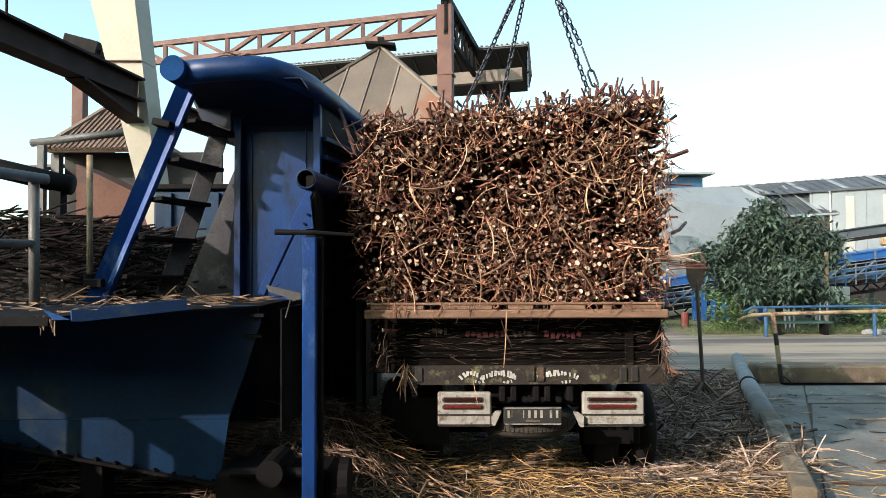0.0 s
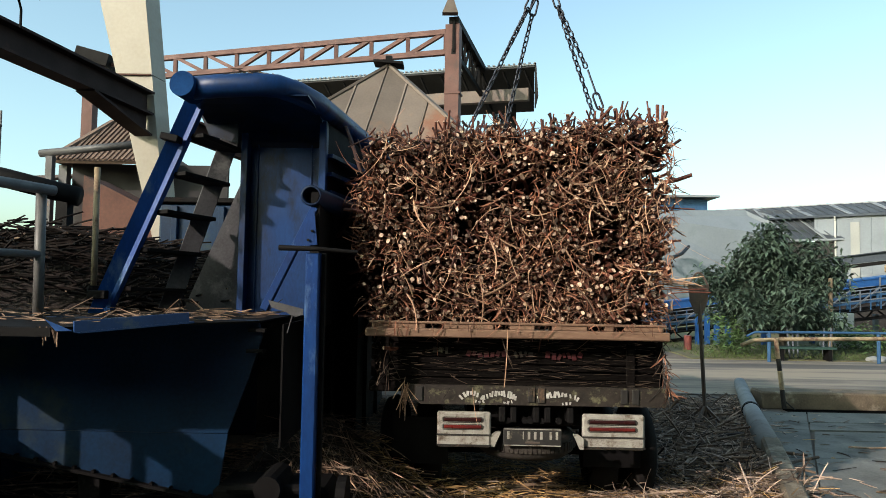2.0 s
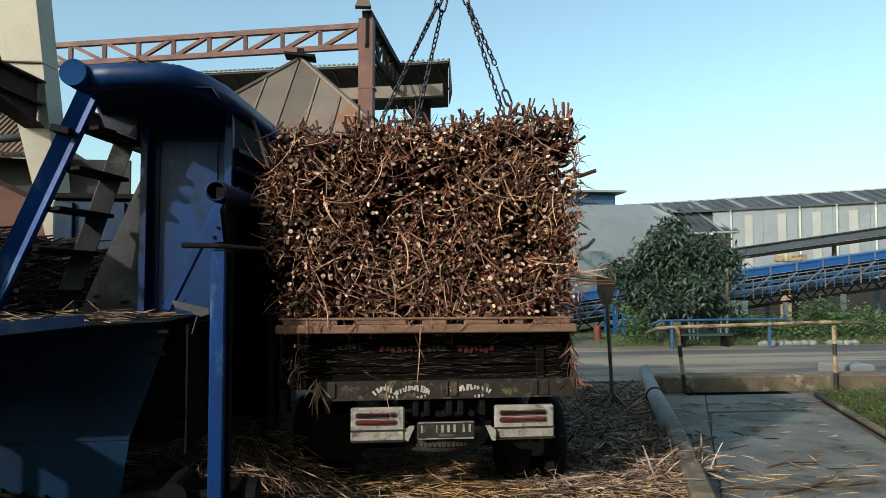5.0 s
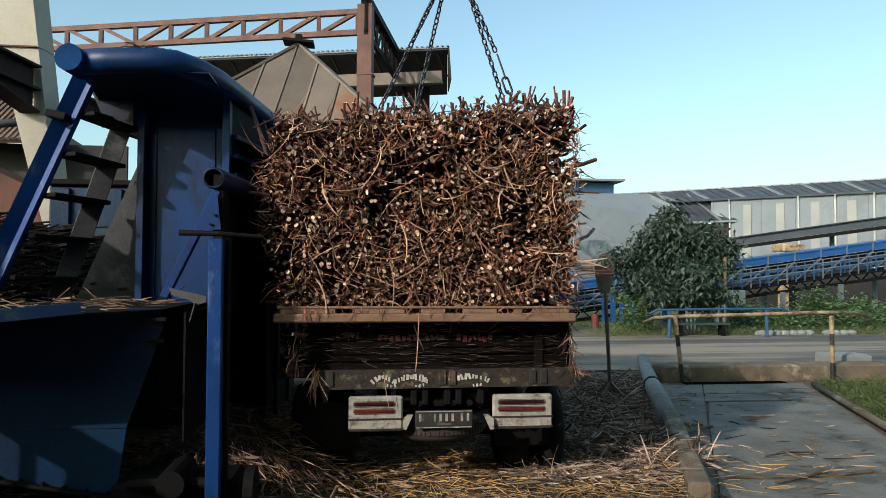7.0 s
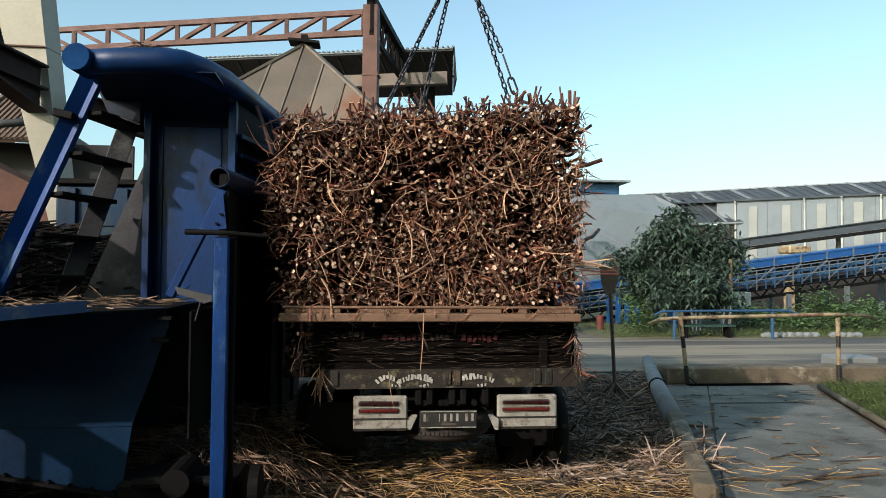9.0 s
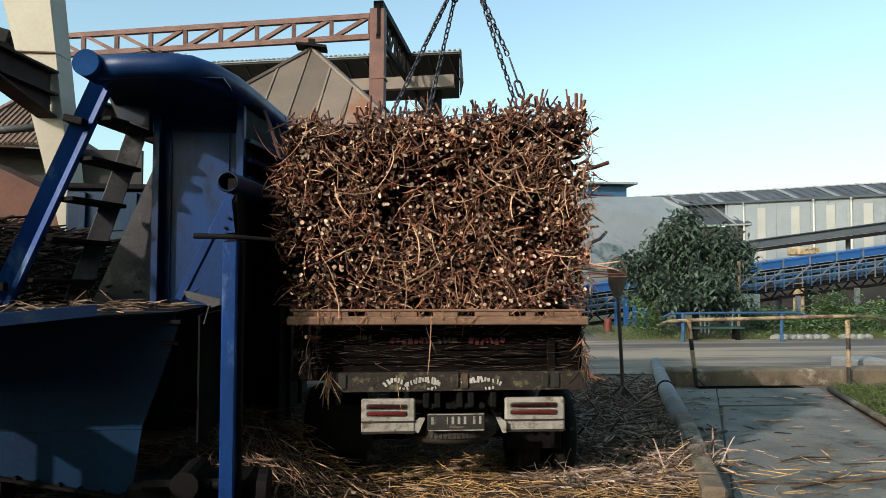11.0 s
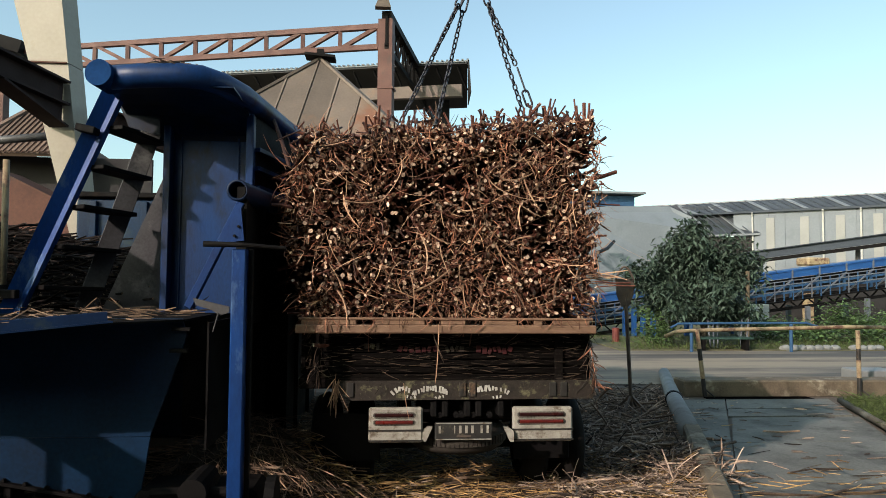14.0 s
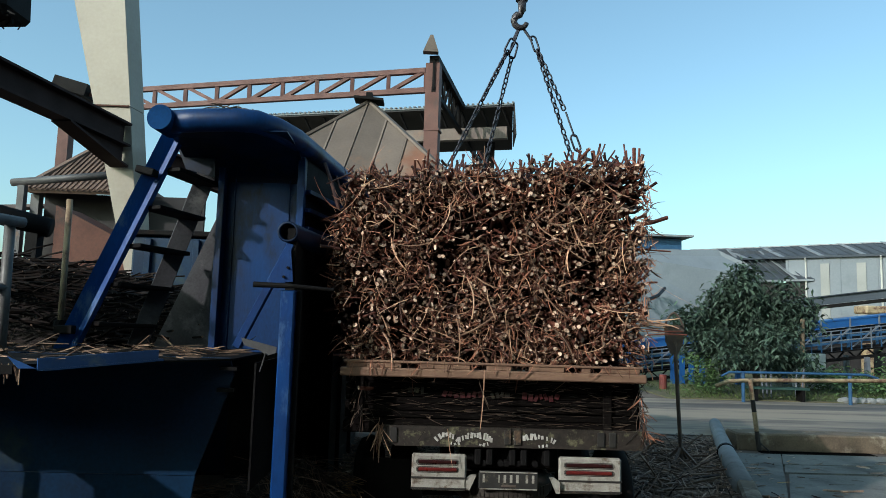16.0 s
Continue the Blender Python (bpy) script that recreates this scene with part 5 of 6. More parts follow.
shed = thing("long_shed", "long open crane shed with a corrugated roof", "shed")
S0, S1 = Vector((-9.0, 30.8, 0)), Vector((3.35, 27.45, 0))
bk = Vector((0.35, 3.0, 0))
bm = bmesh.new()
slab(bm, [S0 + Vector((0, 0, 11.0)), S1 + Vector((0, 0, 11.0)), S1 + bk + Vector((0, 0, 11.6)), S0 + bk + Vector((0, 0, 11.6))], 0.05)
part("roof", bm, ROOF_LIGHT, shed, "pale corrugated roof")
for i in range(60):
    a = S0.lerp(S1, i / 59)
    bm = bmesh.new()
    bar(bm, a + Vector((0, -0.05, 11.03)), a + bk + Vector((0, 0, 11.63)), 0.10, 0.05)
    part("roof_corrugation", bm, ROOF_LIGHT, shed)
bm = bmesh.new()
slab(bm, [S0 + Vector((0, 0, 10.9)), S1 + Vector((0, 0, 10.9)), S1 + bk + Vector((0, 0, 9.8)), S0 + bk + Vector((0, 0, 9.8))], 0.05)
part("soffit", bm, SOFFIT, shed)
bm = bmesh.new()
slab(bm, [S1 + Vector((0.02, 0, 11.02)), S1 + bk + Vector((0.02, 0, 11.6)), S1 + bk + Vector((0.02, 0, 9.9)), S1 + Vector((0.12, 0, 9.65))], 0.05)
part("gable", bm, SOFFIT, shed)
for i in range(14):
    a = S0.lerp(S1, (i + 0.5) / 14)
    bm = bmesh.new()
    bar(bm, a + Vector((0, 0.1, 10.9)), a + Vector((0.5, 0.5, 9.9)), 0.08, 0.08)
    part("eave_brace", bm, DARK_STEEL, shed)
bm = bmesh.new()
bar(bm, S0 + Vector((0, 0.2, 9.75)), S1 + Vector((-0.2, 0.2, 9.75)), 0.3, 0.5)
part("crane_beam", bm, BEIGE_GREY, shed, "cream crane beam")
for s in (0.15, 0.55, 0.9):
    a = S0.lerp(S1, s)
    bm = bmesh.new()
    box(bm, a + Vector((0.4, 1.0, 4.8)), (0.4, 0.4, 9.6))
    part("post", bm, DARK_STEEL, shed)

# ---- factory beyond the road ----
D = Vector((0.77, -0.64, 0))
N = Vector((0.64, 0.77, 0))
STRIPS = [2.77 + 2.42 * k for k in range(12)]
PIPES = [1.46] + [6.47 + 2.49 * k for k in range(10)]
fac = thing("factory_building", "long pale sheet-clad factory with a grey ribbed roof", "building")
E0, E1 = Vector((28.6, 53.45, 0)), Vector((28.6, 53.45, 0)) + D * 34
bm = bmesh.new()
slab(bm, [E0, E1, E1 + Vector((0, 0, 7.6)), E0 + Vector((0, 0, 7.6))], -0.2)
part("wall", bm, WALL_SHEET, fac, "pale blue-grey sheet wall")
for k in STRIPS:
    p = E0 + D * k - N * 0.26
    bm = bmesh.new()
    slab(bm, [p - D * 0.3, p + D * 0.3, p + D * 0.3 + Vector((0, 0, 7.05)), p - D * 0.3 + Vector((0, 0, 7.05))], -0.04)
    part("light_strip", bm, WALL_STRIP, fac, "pale translucent wall strip")
for k in PIPES:
    p = E0 + D * k - N * 0.32
    bm = bmesh.new()
    tube(bm, [p, p + Vector((0, 0, 7.2)), p - N * 0.2 + Vector((0, 0, 7.5))], 0.07, 8)
    part("downpipe", bm, WHITE_WALL, fac)
for i in range(28):
    p = E0 + D * (0.2 + 1.21 * i)
    bm = bmesh.new()
    bar(bm, p - N * 0.2, p - N * 0.2 + Vector((0, 0, 7.5)), 0.05, 0.016)
    part("sheet_rib", bm, WALL_SHEET, fac)
G0, G1 = Vector((23.6, 60.0, 8.75)), Vector((23.6, 60.0, 8.75)) + D * 40
bm = bmesh.new()
slab(bm, [E0 - D * 6 - N * 0.3 + Vector((0, 0, 7.6)), E1 - N * 0.3 + Vector((0, 0, 7.6)), G1, G0], 0.08)
part("roof", bm, ROOF_GREY, fac, "grey ribbed roof")
for i in range(56):
    a, b = E0 - D * 5.8 + D * (0.7 * i) - N * 0.32 + Vector((0, 0, 7.66)), G0 + D * (0.72 * i) + Vector((0, 0, 0.05))
    bm = bmesh.new()
    bar(bm, a, b, 0.42 if i % 4 == 0 else 0.10, 0.06)
    part("roof_rib", bm, ROOF_LIGHT if i % 4 == 0 else ROOF_GREY, fac)
bm = bmesh.new()
bar(bm, E0 - D * 1 - N * 0.4 + Vector((0, 0, 7.58)), E1 - N * 0.4 + Vector((0, 0, 7.58)), 0.14, 0.16)
part("gutter", bm, ROOF_GREY, fac)
bm = bmesh.new()
bar(bm, G0, G1, 0.35, 0.10)
part("ridge_cap", bm, ROOF_LIGHT, fac)

wing = thing("factory_wing", "grey-sheeted factory wing with a lower ribbed roof", "building")
bm = bmesh.new()
slab(bm, [(12, 55.2, 0), (28.2, 54.2, 0), (28.2, 54.2, 5.9), (24.2, 56.2, 8.3), (12, 55.4, 8.05)], -0.3)
part("wall", bm, WALL_SHEET, wing, "plain grey sheet wall")
W = [Vector((23.6, 58.6, 8.55)), Vector((28.4, 54.6, 8.2)), Vector((30.0, 52.0, 5.78)), Vector((24.3, 53.6, 5.6))]
bm = bmesh.new()
slab(bm, W, 0.08)
part("roof", bm, ROOF_DARK, wing, "dark grey lean-to roof")
for i in range(11):
    s = i / 10
    bm = bmesh.new()
    bar(bm, W[0].lerp(W[1], s) + Vector((0, -0.03, 0.05)), W[3].lerp(W[2], s) + Vector((0, -0.03, 0.05)), 0.36 if i % 4 == 0 else 0.1, 0.06)
    part("roof_rib", bm, ROOF_LIGHT if i % 4 == 0 else ROOF_GREY, wing)
bm = bmesh.new()
bar(bm, W[3], W[2], 0.12, 0.14)
part("gutter", bm, ROOF_LIGHT, wing)
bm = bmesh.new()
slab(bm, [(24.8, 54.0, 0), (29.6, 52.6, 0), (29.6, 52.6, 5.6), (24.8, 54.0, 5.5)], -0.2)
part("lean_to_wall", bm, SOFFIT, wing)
mon = new("roof_monitor")
mon.parent = wing
bm = bmesh.new()
box(bm, (17.0, 57.5, 8.8), (8.6, 2.0, 0.9))
part("monitor_wall", bm, RAIL_BLUE, mon)
bm = bmesh.new()
box(bm, (17.0, 57.2, 9.42), (10.0, 3.2, 0.16))
part("monitor_roof", bm, ROOF_LIGHT, mon)

bm = bmesh.new()
slab(bm, [(3.5, 40.2, 0.0), (17.5, 40.2, 0.0), (17.5, 40.2, 3.4), (3.5, 40.2, 3.4)], -4)
low = solo("low_shed", bm, WALL_SHEET, "low grey shed beyond the road", "shed")

# ---- dark conveyor gallery ----
gal = thing("conveyor_gallery", "long dark roofed conveyor gallery on trestles", "conveyor")
bm = bmesh.new()
bar(bm, (23.0, 43.5, 3.42), (41.0, 37.0, 6.15), 1.4, 0.50)
part("gallery", bm, ROOF_GREY, gal)
bm = bmesh.new()
bar(bm, (23.0, 43.3, 3.04), (41.0, 36.8, 5.77), 1.5, 0.22)
part("gallery_floor", bm, DARK_STEEL, gal)
bm = bmesh.new()
bar(bm, (23.0, 43.4, 3.70), (41.0, 36.9, 6.43), 1.6, 0.06)
part("gallery_roof", bm, ROOF_GREY, gal)
for s in (0.1, 0.4, 0.7):
    p = Vector((23.0, 43.5, 0)).lerp(Vector((41.0, 37.0, 0)), s)
    bm = bmesh.new()
    bar(bm, p, p + Vector((0, 0, 2.95 + 2.73 * s)), 0.2, 0.2)
    part("trestle", bm, GREY_STEEL, gal)

# ---- blue belt conveyor ----
con = thing("belt_conveyor", "long blue-covered belt conveyor with railings", "conveyor")
K0, K1 = Vector((5.4, 22.3, 1.076)), Vector((24.5, 21.5, 3.65))


def kon(s, dz=0.0, dy=0.0):
    return K0.lerp(K1, s) + Vector((0, dy, dz))


bm = bmesh.new()
bar(bm, kon(0, 0, 0.4), kon(1, 0, 0.4), 0.9, 0.05)
bar(bm, kon(0, -0.12, 0), kon(1, -0.12, 0), 0.03, 0.26)
part("belt_cover", bm, CYAN_BLUE, con, "bright blue sheet cover")
for dz, w in ((-0.42, 0.035), (-0.62, 0.035), (-0.30, 0.03)):
    bm = bmesh.new()
    bar(bm, kon(0, dz, -0.6), kon(1, dz, -0.6), w, w)
    part("guard_rail", bm, PALE_STEEL, con)
for dz in (-0.95, -1.25):
    bm = bmesh.new()
    bar(bm, kon(0, dz, -0.3), kon(1, dz, -0.3), 0.10, 0.10)
    part("truss_chord", bm, DARK_STEEL, con)
for dz in (-0.55, -0.75):
    bm = bmesh.new()
    bar(bm, kon(0, dz, 0.1), kon(1, dz, 0.1), 0.06, 0.07)
    part("frame_rail", bm, RAIL_BLUE, con)
bm = bmesh.new()
bar(bm, kon(0, -0.98, 0.1), kon(1, -0.98, 0.1), 1.3, 0.05)
part("walkway", bm, DARK_STEEL, con, "dark steel walkway")
# Added sheet whose dark colour stands in for shade behind the rails.
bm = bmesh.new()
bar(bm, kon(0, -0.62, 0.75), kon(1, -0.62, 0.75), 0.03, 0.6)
part("shade_backing", bm, SOFFIT, con, "dark backing sheet in place of shade behind the rails")
for i in range(60):
    s = i / 60
    bm = bmesh.new()
    bar(bm, kon(s, -0.95, -0.6), kon(s, -0.28, -0.6), 0.03, 0.03)
    part("guard_post", bm, PALE_STEEL if i % 4 == 0 else RAIL_BLUE, con)
    if i % 3 == 0:
        bm = bmesh.new()
        bar(bm, kon(s, -1.0, 0.1), kon(s, -0.1, 0.1), 0.07, 0.07)
        part("frame_post", bm, RAIL_BLUE, con)
        bm = bmesh.new()
        bar(bm, kon(s, -0.27, -0.04), kon(s, 0.03, -0.04), 0.05, 0.03)
        part("cover_strap", bm, PALE_STEEL, con, "pale strap over the cover")
        bm = bmesh.new()
        bar(bm, kon(s, -0.95, -0.05), kon(min(1, s + 0.05), -0.3, -0.05), 0.04, 0.04)
        part("frame_brace", bm, PALE_STEEL, con)
    bm = bmesh.new()
    bar(bm, kon(s, -1.25 if i % 2 else -0.95, -0.3), kon(s + 1 / 60, -0.95 if i % 2 else -1.25, -0.3), 0.04, 0.04)
    part("truss_web", bm, DARK_STEEL, con)
for i in range(9):
    s = 0.03 + i / 9.2
    p = kon(s, -1.25, 0.1)
    for dy in (-0.5, 0.6):
        bm = bmesh.new()
        bar(bm, (p.x, p.y + dy, 0), (p.x, p.y + dy, max(0.2, p.z)), 0.13, 0.13)
        part("leg", bm, CYAN_BLUE if i < 4 else PALE_STEEL, con)
for x in (6.5, 7.9, 8.2, 8.5, 8.85):
    bm = bmesh.new()
    bar(bm, (x, 21.4, 0), (x, 21.4, 0.95), 0.14, 0.12)
    part("drive_leg", bm, CYAN_BLUE, con, "blue steel leg")
bm = bmesh.new()
box(bm, (18.4, 27.5, 2.74), (1.0, 0.9, 0.34), None, 0.06)
box(bm, (18.15, 27.5, 1.2), (0.26, 0.4, 2.6))
solo("yellow_machine", bm, YELLOW, "yellow machine housing behind the conveyor", "machine")
bm = bmesh.new()
box(bm, (12.04, 20.95, 0.55), (1.0, 0.2, 1.1), None, 0.02)
# Block added to darken the view through the conveyor, like shade.
solo("dark_backing_block", (lambda b: (box(b, (20.5, 29.0, 0.95), (17.0, 2.0, 1.9), Matrix.Rotation(radians(-3), 3, "Z")), b)[1])(bmesh.new()), SOFFIT, "added low dark block standing in for shade behind the conveyor", "shed")
solo("white_wall", bm, WHITE_WALL, "small whitewashed wall under the conveyor", "wall", kind="structure")
bm = bmesh.new()
tube(bm, [(10.22, 18.0, 0), (10.25, 18.0, 2.12)], 0.06, 8)
solo("timber_pole", bm, CONCRETE_TAN, "grey weathered pole standing by the tree", "pole")
bm = bmesh.new()
tube(bm, [(6.9, 19.4, 0), (6.9, 19.4, 0.42)], 0.11, 12)
solo("red_drum", bm, RED_PAINT, "small faded red drum by the verge", "drum")

# ---- rails and signs by the road ----
yr = thing("yellow_rail", "rusted yellow and black pipe barrier rail", "barrier")
bm = bmesh.new()
tube(bm, [(4.40, 9.82, 0.925), (4.59, 9.82, 1.003), (4.92, 9.82, 1.022), (6.28, 9.80, 1.056), (7.44, 9.80, 1.085), (7.97, 9.77, 1.08), (8.21, 9.77, 1.012)], 0.031, 10)
part("top_rail", bm, YELLOW, yr, smooth=True)
for x, zb, lean in ((5.03, 0.0, -0.115), (7.57, 0.0, -0.01)):
    for a, b, m in ((zb, 0.28, BLACK_PAINT), (0.28, 0.56, YELLOW), (0.56, 0.74, BLACK_PAINT), (0.74, 1.03, YELLOW)):
        bm = bmesh.new()
        tube(bm, [(x + lean * a, 9.80, a), (x + lean * b, 9.80, b)], 0.034, 10)
        part("post_band", bm, m, yr)
    bm = bmesh.new()
    bar(bm, (x, 9.80, 0.12), (x + 0.12, 9.72, 0.0), 0.02, 0.02)
    part("post_stay", bm, BLACK_PAINT, yr)
br = thing("blue_rail", "thin blue pipe rail across the road", "barrier")
bm = bmesh.new()
tube(bm, [(7.35, 16.5, 0.62), (7.55, 16.5, 0.72), (9, 16.5, 0.74), (11.0, 16.5, 0.75), (11.3, 16.5, 0.66)], 0.03, 8)
part("top_rail", bm, RAIL_BLUE, br)
for x in (7.9, 10.58):
    bm = bmesh.new()
    tube(bm, [(x, 16.5, 0), (x, 16.5, 0.72)], 0.045, 8)
    part("post", bm, RAIL_BLUE, br)
bn = thing("bench", "dark green bench beside the verge", "bench")
bm = bmesh.new()
box(bm, (9.0, 17.0, 0.32), (1.5, 0.35, 0.05))
part("seat", bm, GREEN_PAINT, bn)
for x in (8.4, 9.6):
    bm = bmesh.new()
    box(bm, (x, 17.0, 0.15), (0.08, 0.3, 0.3))
    part("leg", bm, DARK_STEEL, bn)
for i, x in enumerate((8.9, 9.0, 9.1, 9.75, 9.9)):
    bm = bmesh.new()
    tube(bm, [(x, 17.5, 0), (x + 0.08 * (i - 2) * 0.5, 17.5, 0.8)], 0.022, 6)
    solo("stake", bm, PALE_STEEL, "pale slim stake standing by the verge", "stake", "stakes by the verge")

rng = random.Random(77)
for i in range(11):
    bm = bmesh.new()
    bmesh.ops.create_icosphere(bm, subdivisions=2, radius=1.0)
    for v in bm.verts:
        v.co *= 1 + 0.22 * noise.noise(v.co * 1.7 + Vector((i * 3.1, 0, 0)))
        v.co = Vector((v.co.x * rng.uniform(0.13, 0.17), v.co.y * 0.11, v.co.z * 0.09)) + Vector((10.75 + i * 0.235 + 0.3 * (i > 6), 17.05, 0.05))
    solo("stone", bm, WALL_STRIP, "pale whitewashed stone edging the verge", "stone", "stones along the verge")

sg = thing("sign_stand", "dark standing sign on a pole with a splayed foot", "sign")
SX, SY = 3.33, 8.38
bm = bmesh.new()
tube(bm, [(SX + 0.01, SY, 0.0), (SX - 0.07, SY, 1.6)], 0.026, 8)
part("pole", bm, SIGN_DARK, sg)
bm = bmesh.new()
slab(bm, [((SX - 0.08) - 0.13, SY, 1.81), ((SX - 0.08) - 0.115, SY, 1.60), ((SX - 0.08) - 0.05, SY, 1.44), ((SX - 0.08) + 0.05, SY, 1.44), ((SX - 0.08) + 0.115, SY, 1.60), ((SX - 0.08) + 0.13, SY, 1.81)], -0.02)
part("board", bm, SIGN_DARK, sg, "dark shield-shaped board")
for k in range(3):
    bm = bmesh.new()
    box(bm, ((SX - 0.08) - 0.06 + 0.06 * k, SY - 0.014, 1.64), (0.022, 0.004, 0.09))
    part("letter_stroke", bm, BROWN_STEEL, sg)
bm = bmesh.new()
tube(bm, [((SX - 0.08) - 0.12 + 0.24 * k / 8, SY, 1.81 + 0.16 * math.sin(math.pi * k / 8)) for k in range(9)], 0.014, 6)
part("hoop", bm, SIGN_DARK, sg)
for k in range(4):
    a = radians(45 + 90 * k)
    bm = bmesh.new()
    bar(bm, (SX, SY, 0.26), (SX + 0.27 * math.cos(a), SY + 0.27 * math.sin(a), 0.01), 0.03, 0.03)
    part("foot", bm, SIGN_DARK, sg)
    bm = bmesh.new()
    b = radians(45 + 90 * (k + 1))
    bar(bm, (SX + 0.27 * math.cos(a), SY + 0.27 * math.sin(a), 0.015), (SX + 0.27 * math.cos(b), SY + 0.27 * math.sin(b), 0.015), 0.03, 0.03)
    part("foot_bar", bm, SIGN_DARK, sg)


# ---- plants ----
class Leaves:
    def __init__(self):
        self.v, self.f = [], []

    def add(self, p, d, length, width, rng):
        """One pointed leaf, folded along its midrib."""
        d = Vector(d).normalized()
        side = d.cross(Vector((rng.gauss(0, 0.5), rng.gauss(0, 0.5), 1))).normalized()
        up = side.cross(d)
        k = len(self.v)
        p = Vector(p)
        m = p + d * length * 0.45
        self.v += [p, m + side * width / 2 + up * width * 0.2, p + d * length - Vector((0, 0, length * 0.15)), m - side * width / 2 + up * width * 0.2, m]
        self.f += [(k, k + 4, k + 1), (k + 1, k + 4, k + 2), (k, k + 3, k + 4), (k + 3, k + 2, k + 4)]


def clump(lv, c, r, n, length, width, rng, droop=0.5):
    for i in range(n):
        a, e = rng.uniform(0, 2 * math.pi), rng.uniform(-0.3, 1.0)
        d = Vector((math.cos(a), math.sin(a), e - droop))
        lv.add(Vector(c) + Vector((rng.gauss(0, r), rng.gauss(0, r), rng.gauss(0, r * 0.7))), d, length * rng.uniform(0.7, 1.2), width, rng)


tree = thing("tree", "bushy dark green broadleaf tree with drooping leaves", "tree", (9.2, 18.5, 0))
rng = random.Random(8)
bm = bmesh.new()
tube(bm, [(9.15, 18.5, -0.05), (9.2, 18.5, 0.5), (9.1, 18.55, 1.0), (9.25, 18.5, 1.6)], 0.12, 8, True, 0.07)
lv = Leaves()
for i in range(46):
    a = rng.uniform(0, 2 * math.pi)
    h = rng.uniform(0.75, 3.1)
    rad = (1.75 if h < 2.1 else 1.65 * (3.5 - h) / 1.4) * rng.uniform(0.45, 1.0)
    tipp = Vector((8.8 + rad * math.cos(a), 18.5 + rad * math.sin(a) * 0.8, h))
    start = Vector((9.15, 18.5, min(1.5, 0.4 + 0.35 * h)))
    tube(bm, [start, start.lerp(tipp, 0.5) + Vector((0, 0, 0.15)), tipp], 0.035, 5, True, 0.01)
    for s in (0.5, 0.75, 0.95):
        clump(lv, start.lerp(tipp, s) + Vector((0, 0, 0.06)), 0.2, 105, 0.22, 0.078, rng, 0.95)
for c in ((10.2, 18.5, 2.35), (10.4, 18.4, 2.2), (9.95, 18.3, 2.5), (10.55, 18.4, 2.45), (10.5, 18.4, 2.1), (7.25, 18.4, 2.15), (7.45, 18.5, 1.8), (7.1, 18.4, 1.95), (9.0, 18.5, 3.3), (8.95, 18.5, 3.42),
          (8.7, 18.4, 3.1), (8.3, 18.3, 2.8), (9.9, 18.3, 2.95), (9.3, 18.1, 1.0), (8.6, 18.1, 1.1), (9.9, 18.2, 1.2), (8.1, 18.1, 1.4)):
    clump(lv, c, 0.22, 150, 0.22, 0.078, rng, 0.85)
ob = part("trunk", bm, BARK, tree)
ob.matrix_parent_inverse = tree.matrix_world.inverted()
ob = new("crown", raw("crown", lv.v, lv.f, [LEAF]))
ob.parent = tree
ob.matrix_parent_inverse = tree.matrix_world.inverted()
tagged(ob, "dense crown of drooping dark leaves")

lv = Leaves()
for i in range(260):
    x = rng.uniform(10.8, 22)
    y = rng.uniform(18.2, 21.0)
    h = 0.25 + 0.6 * max(0, math.sin(x * 1.3) * 0.5 + 0.4) * rng.random()
    clump(lv, (x, y, h), 0.22, 26, 0.17, 0.07, rng, 0.2)
for i in range(40):
    clump(lv, (7.6 + rng.gauss(0, 0.25), 18.0 + rng.gauss(0, 0.2), rng.uniform(0.1, 0.95)), 0.14, 26, 0.15, 0.05, rng, 0.2)
for i in range(30):
    clump(lv, (14.0 + rng.gauss(0, 0.5), 19.3 + rng.gauss(0, 0.2), rng.uniform(0.2, 1.1)), 0.16, 26, 0.17, 0.06, rng, 0.2)
tagged(new("bushes", raw("bushes", lv.v, lv.f, [BUSH])), "rambling green creepers and bushes along the verge", "bushes", kind="stuff")

gr = Strands()
for i in range(260):
    u, r = rng.uniform(-5.5, 0.2), 2.4 + rng.random() * 3.6
    for k in range(26):
        gr.add(drive(u + rng.gauss(0, 0.07), r + rng.gauss(0, 0.07), 0.03 + 0.05 * (r - 2.24)), (rng.gauss(0, 0.5), rng.gauss(0, 0.5), 1), rng.uniform(0.12, 0.34), 0.014, (rng.gauss(0, 0.4), rng.gauss(0, 0.4), -0.4), 3, rng)
for i in range(17000):
    if rng.random() < 0.68:
        u, r = rng.uniform(-5.5, 0.2), 2.28 + rng.random() ** 1.3 * 4
        p = drive(u, r, 0.03 + 0.05 * (r - 2.24))
        ln = rng.uniform(0.06, 0.2)
    else:
        p = Vector((rng.uniform(6.5, 24), 17.1 + rng.random() ** 2 * 4.5, 0))
        ln = rng.uniform(0.08, 0.32)
    gr.add(p, (rng.gauss(0, 0.5), rng.gauss(0, 0.5), 1), ln, 0.012, (rng.gauss(0, 0.3), rng.gauss(0, 0.3), -0.3), 2, rng)
tagged(new("grass", gr.mesh("grass", GRASS)), "uneven green grass on the banks", "grass", kind="stuff")
# distant tree line
lv = Leaves()
for i in range(500):
    x = rng.uniform(-90, 120)
    clump(lv, (x, 150 + rng.uniform(-10, 10), rng.uniform(0, 3.5)), 1.6, 12, 2.0, 0.9, rng, 0.2)
tagged(new("far_trees", raw("far_trees", lv.v, lv.f, [LEAF])), "far dark line of trees", "trees", kind="stuff")

# ---- trash on the ground ----
rng = random.Random(31)
gs, gg, gm, gk = Strands(), Strands(), Strands(), Stalks()


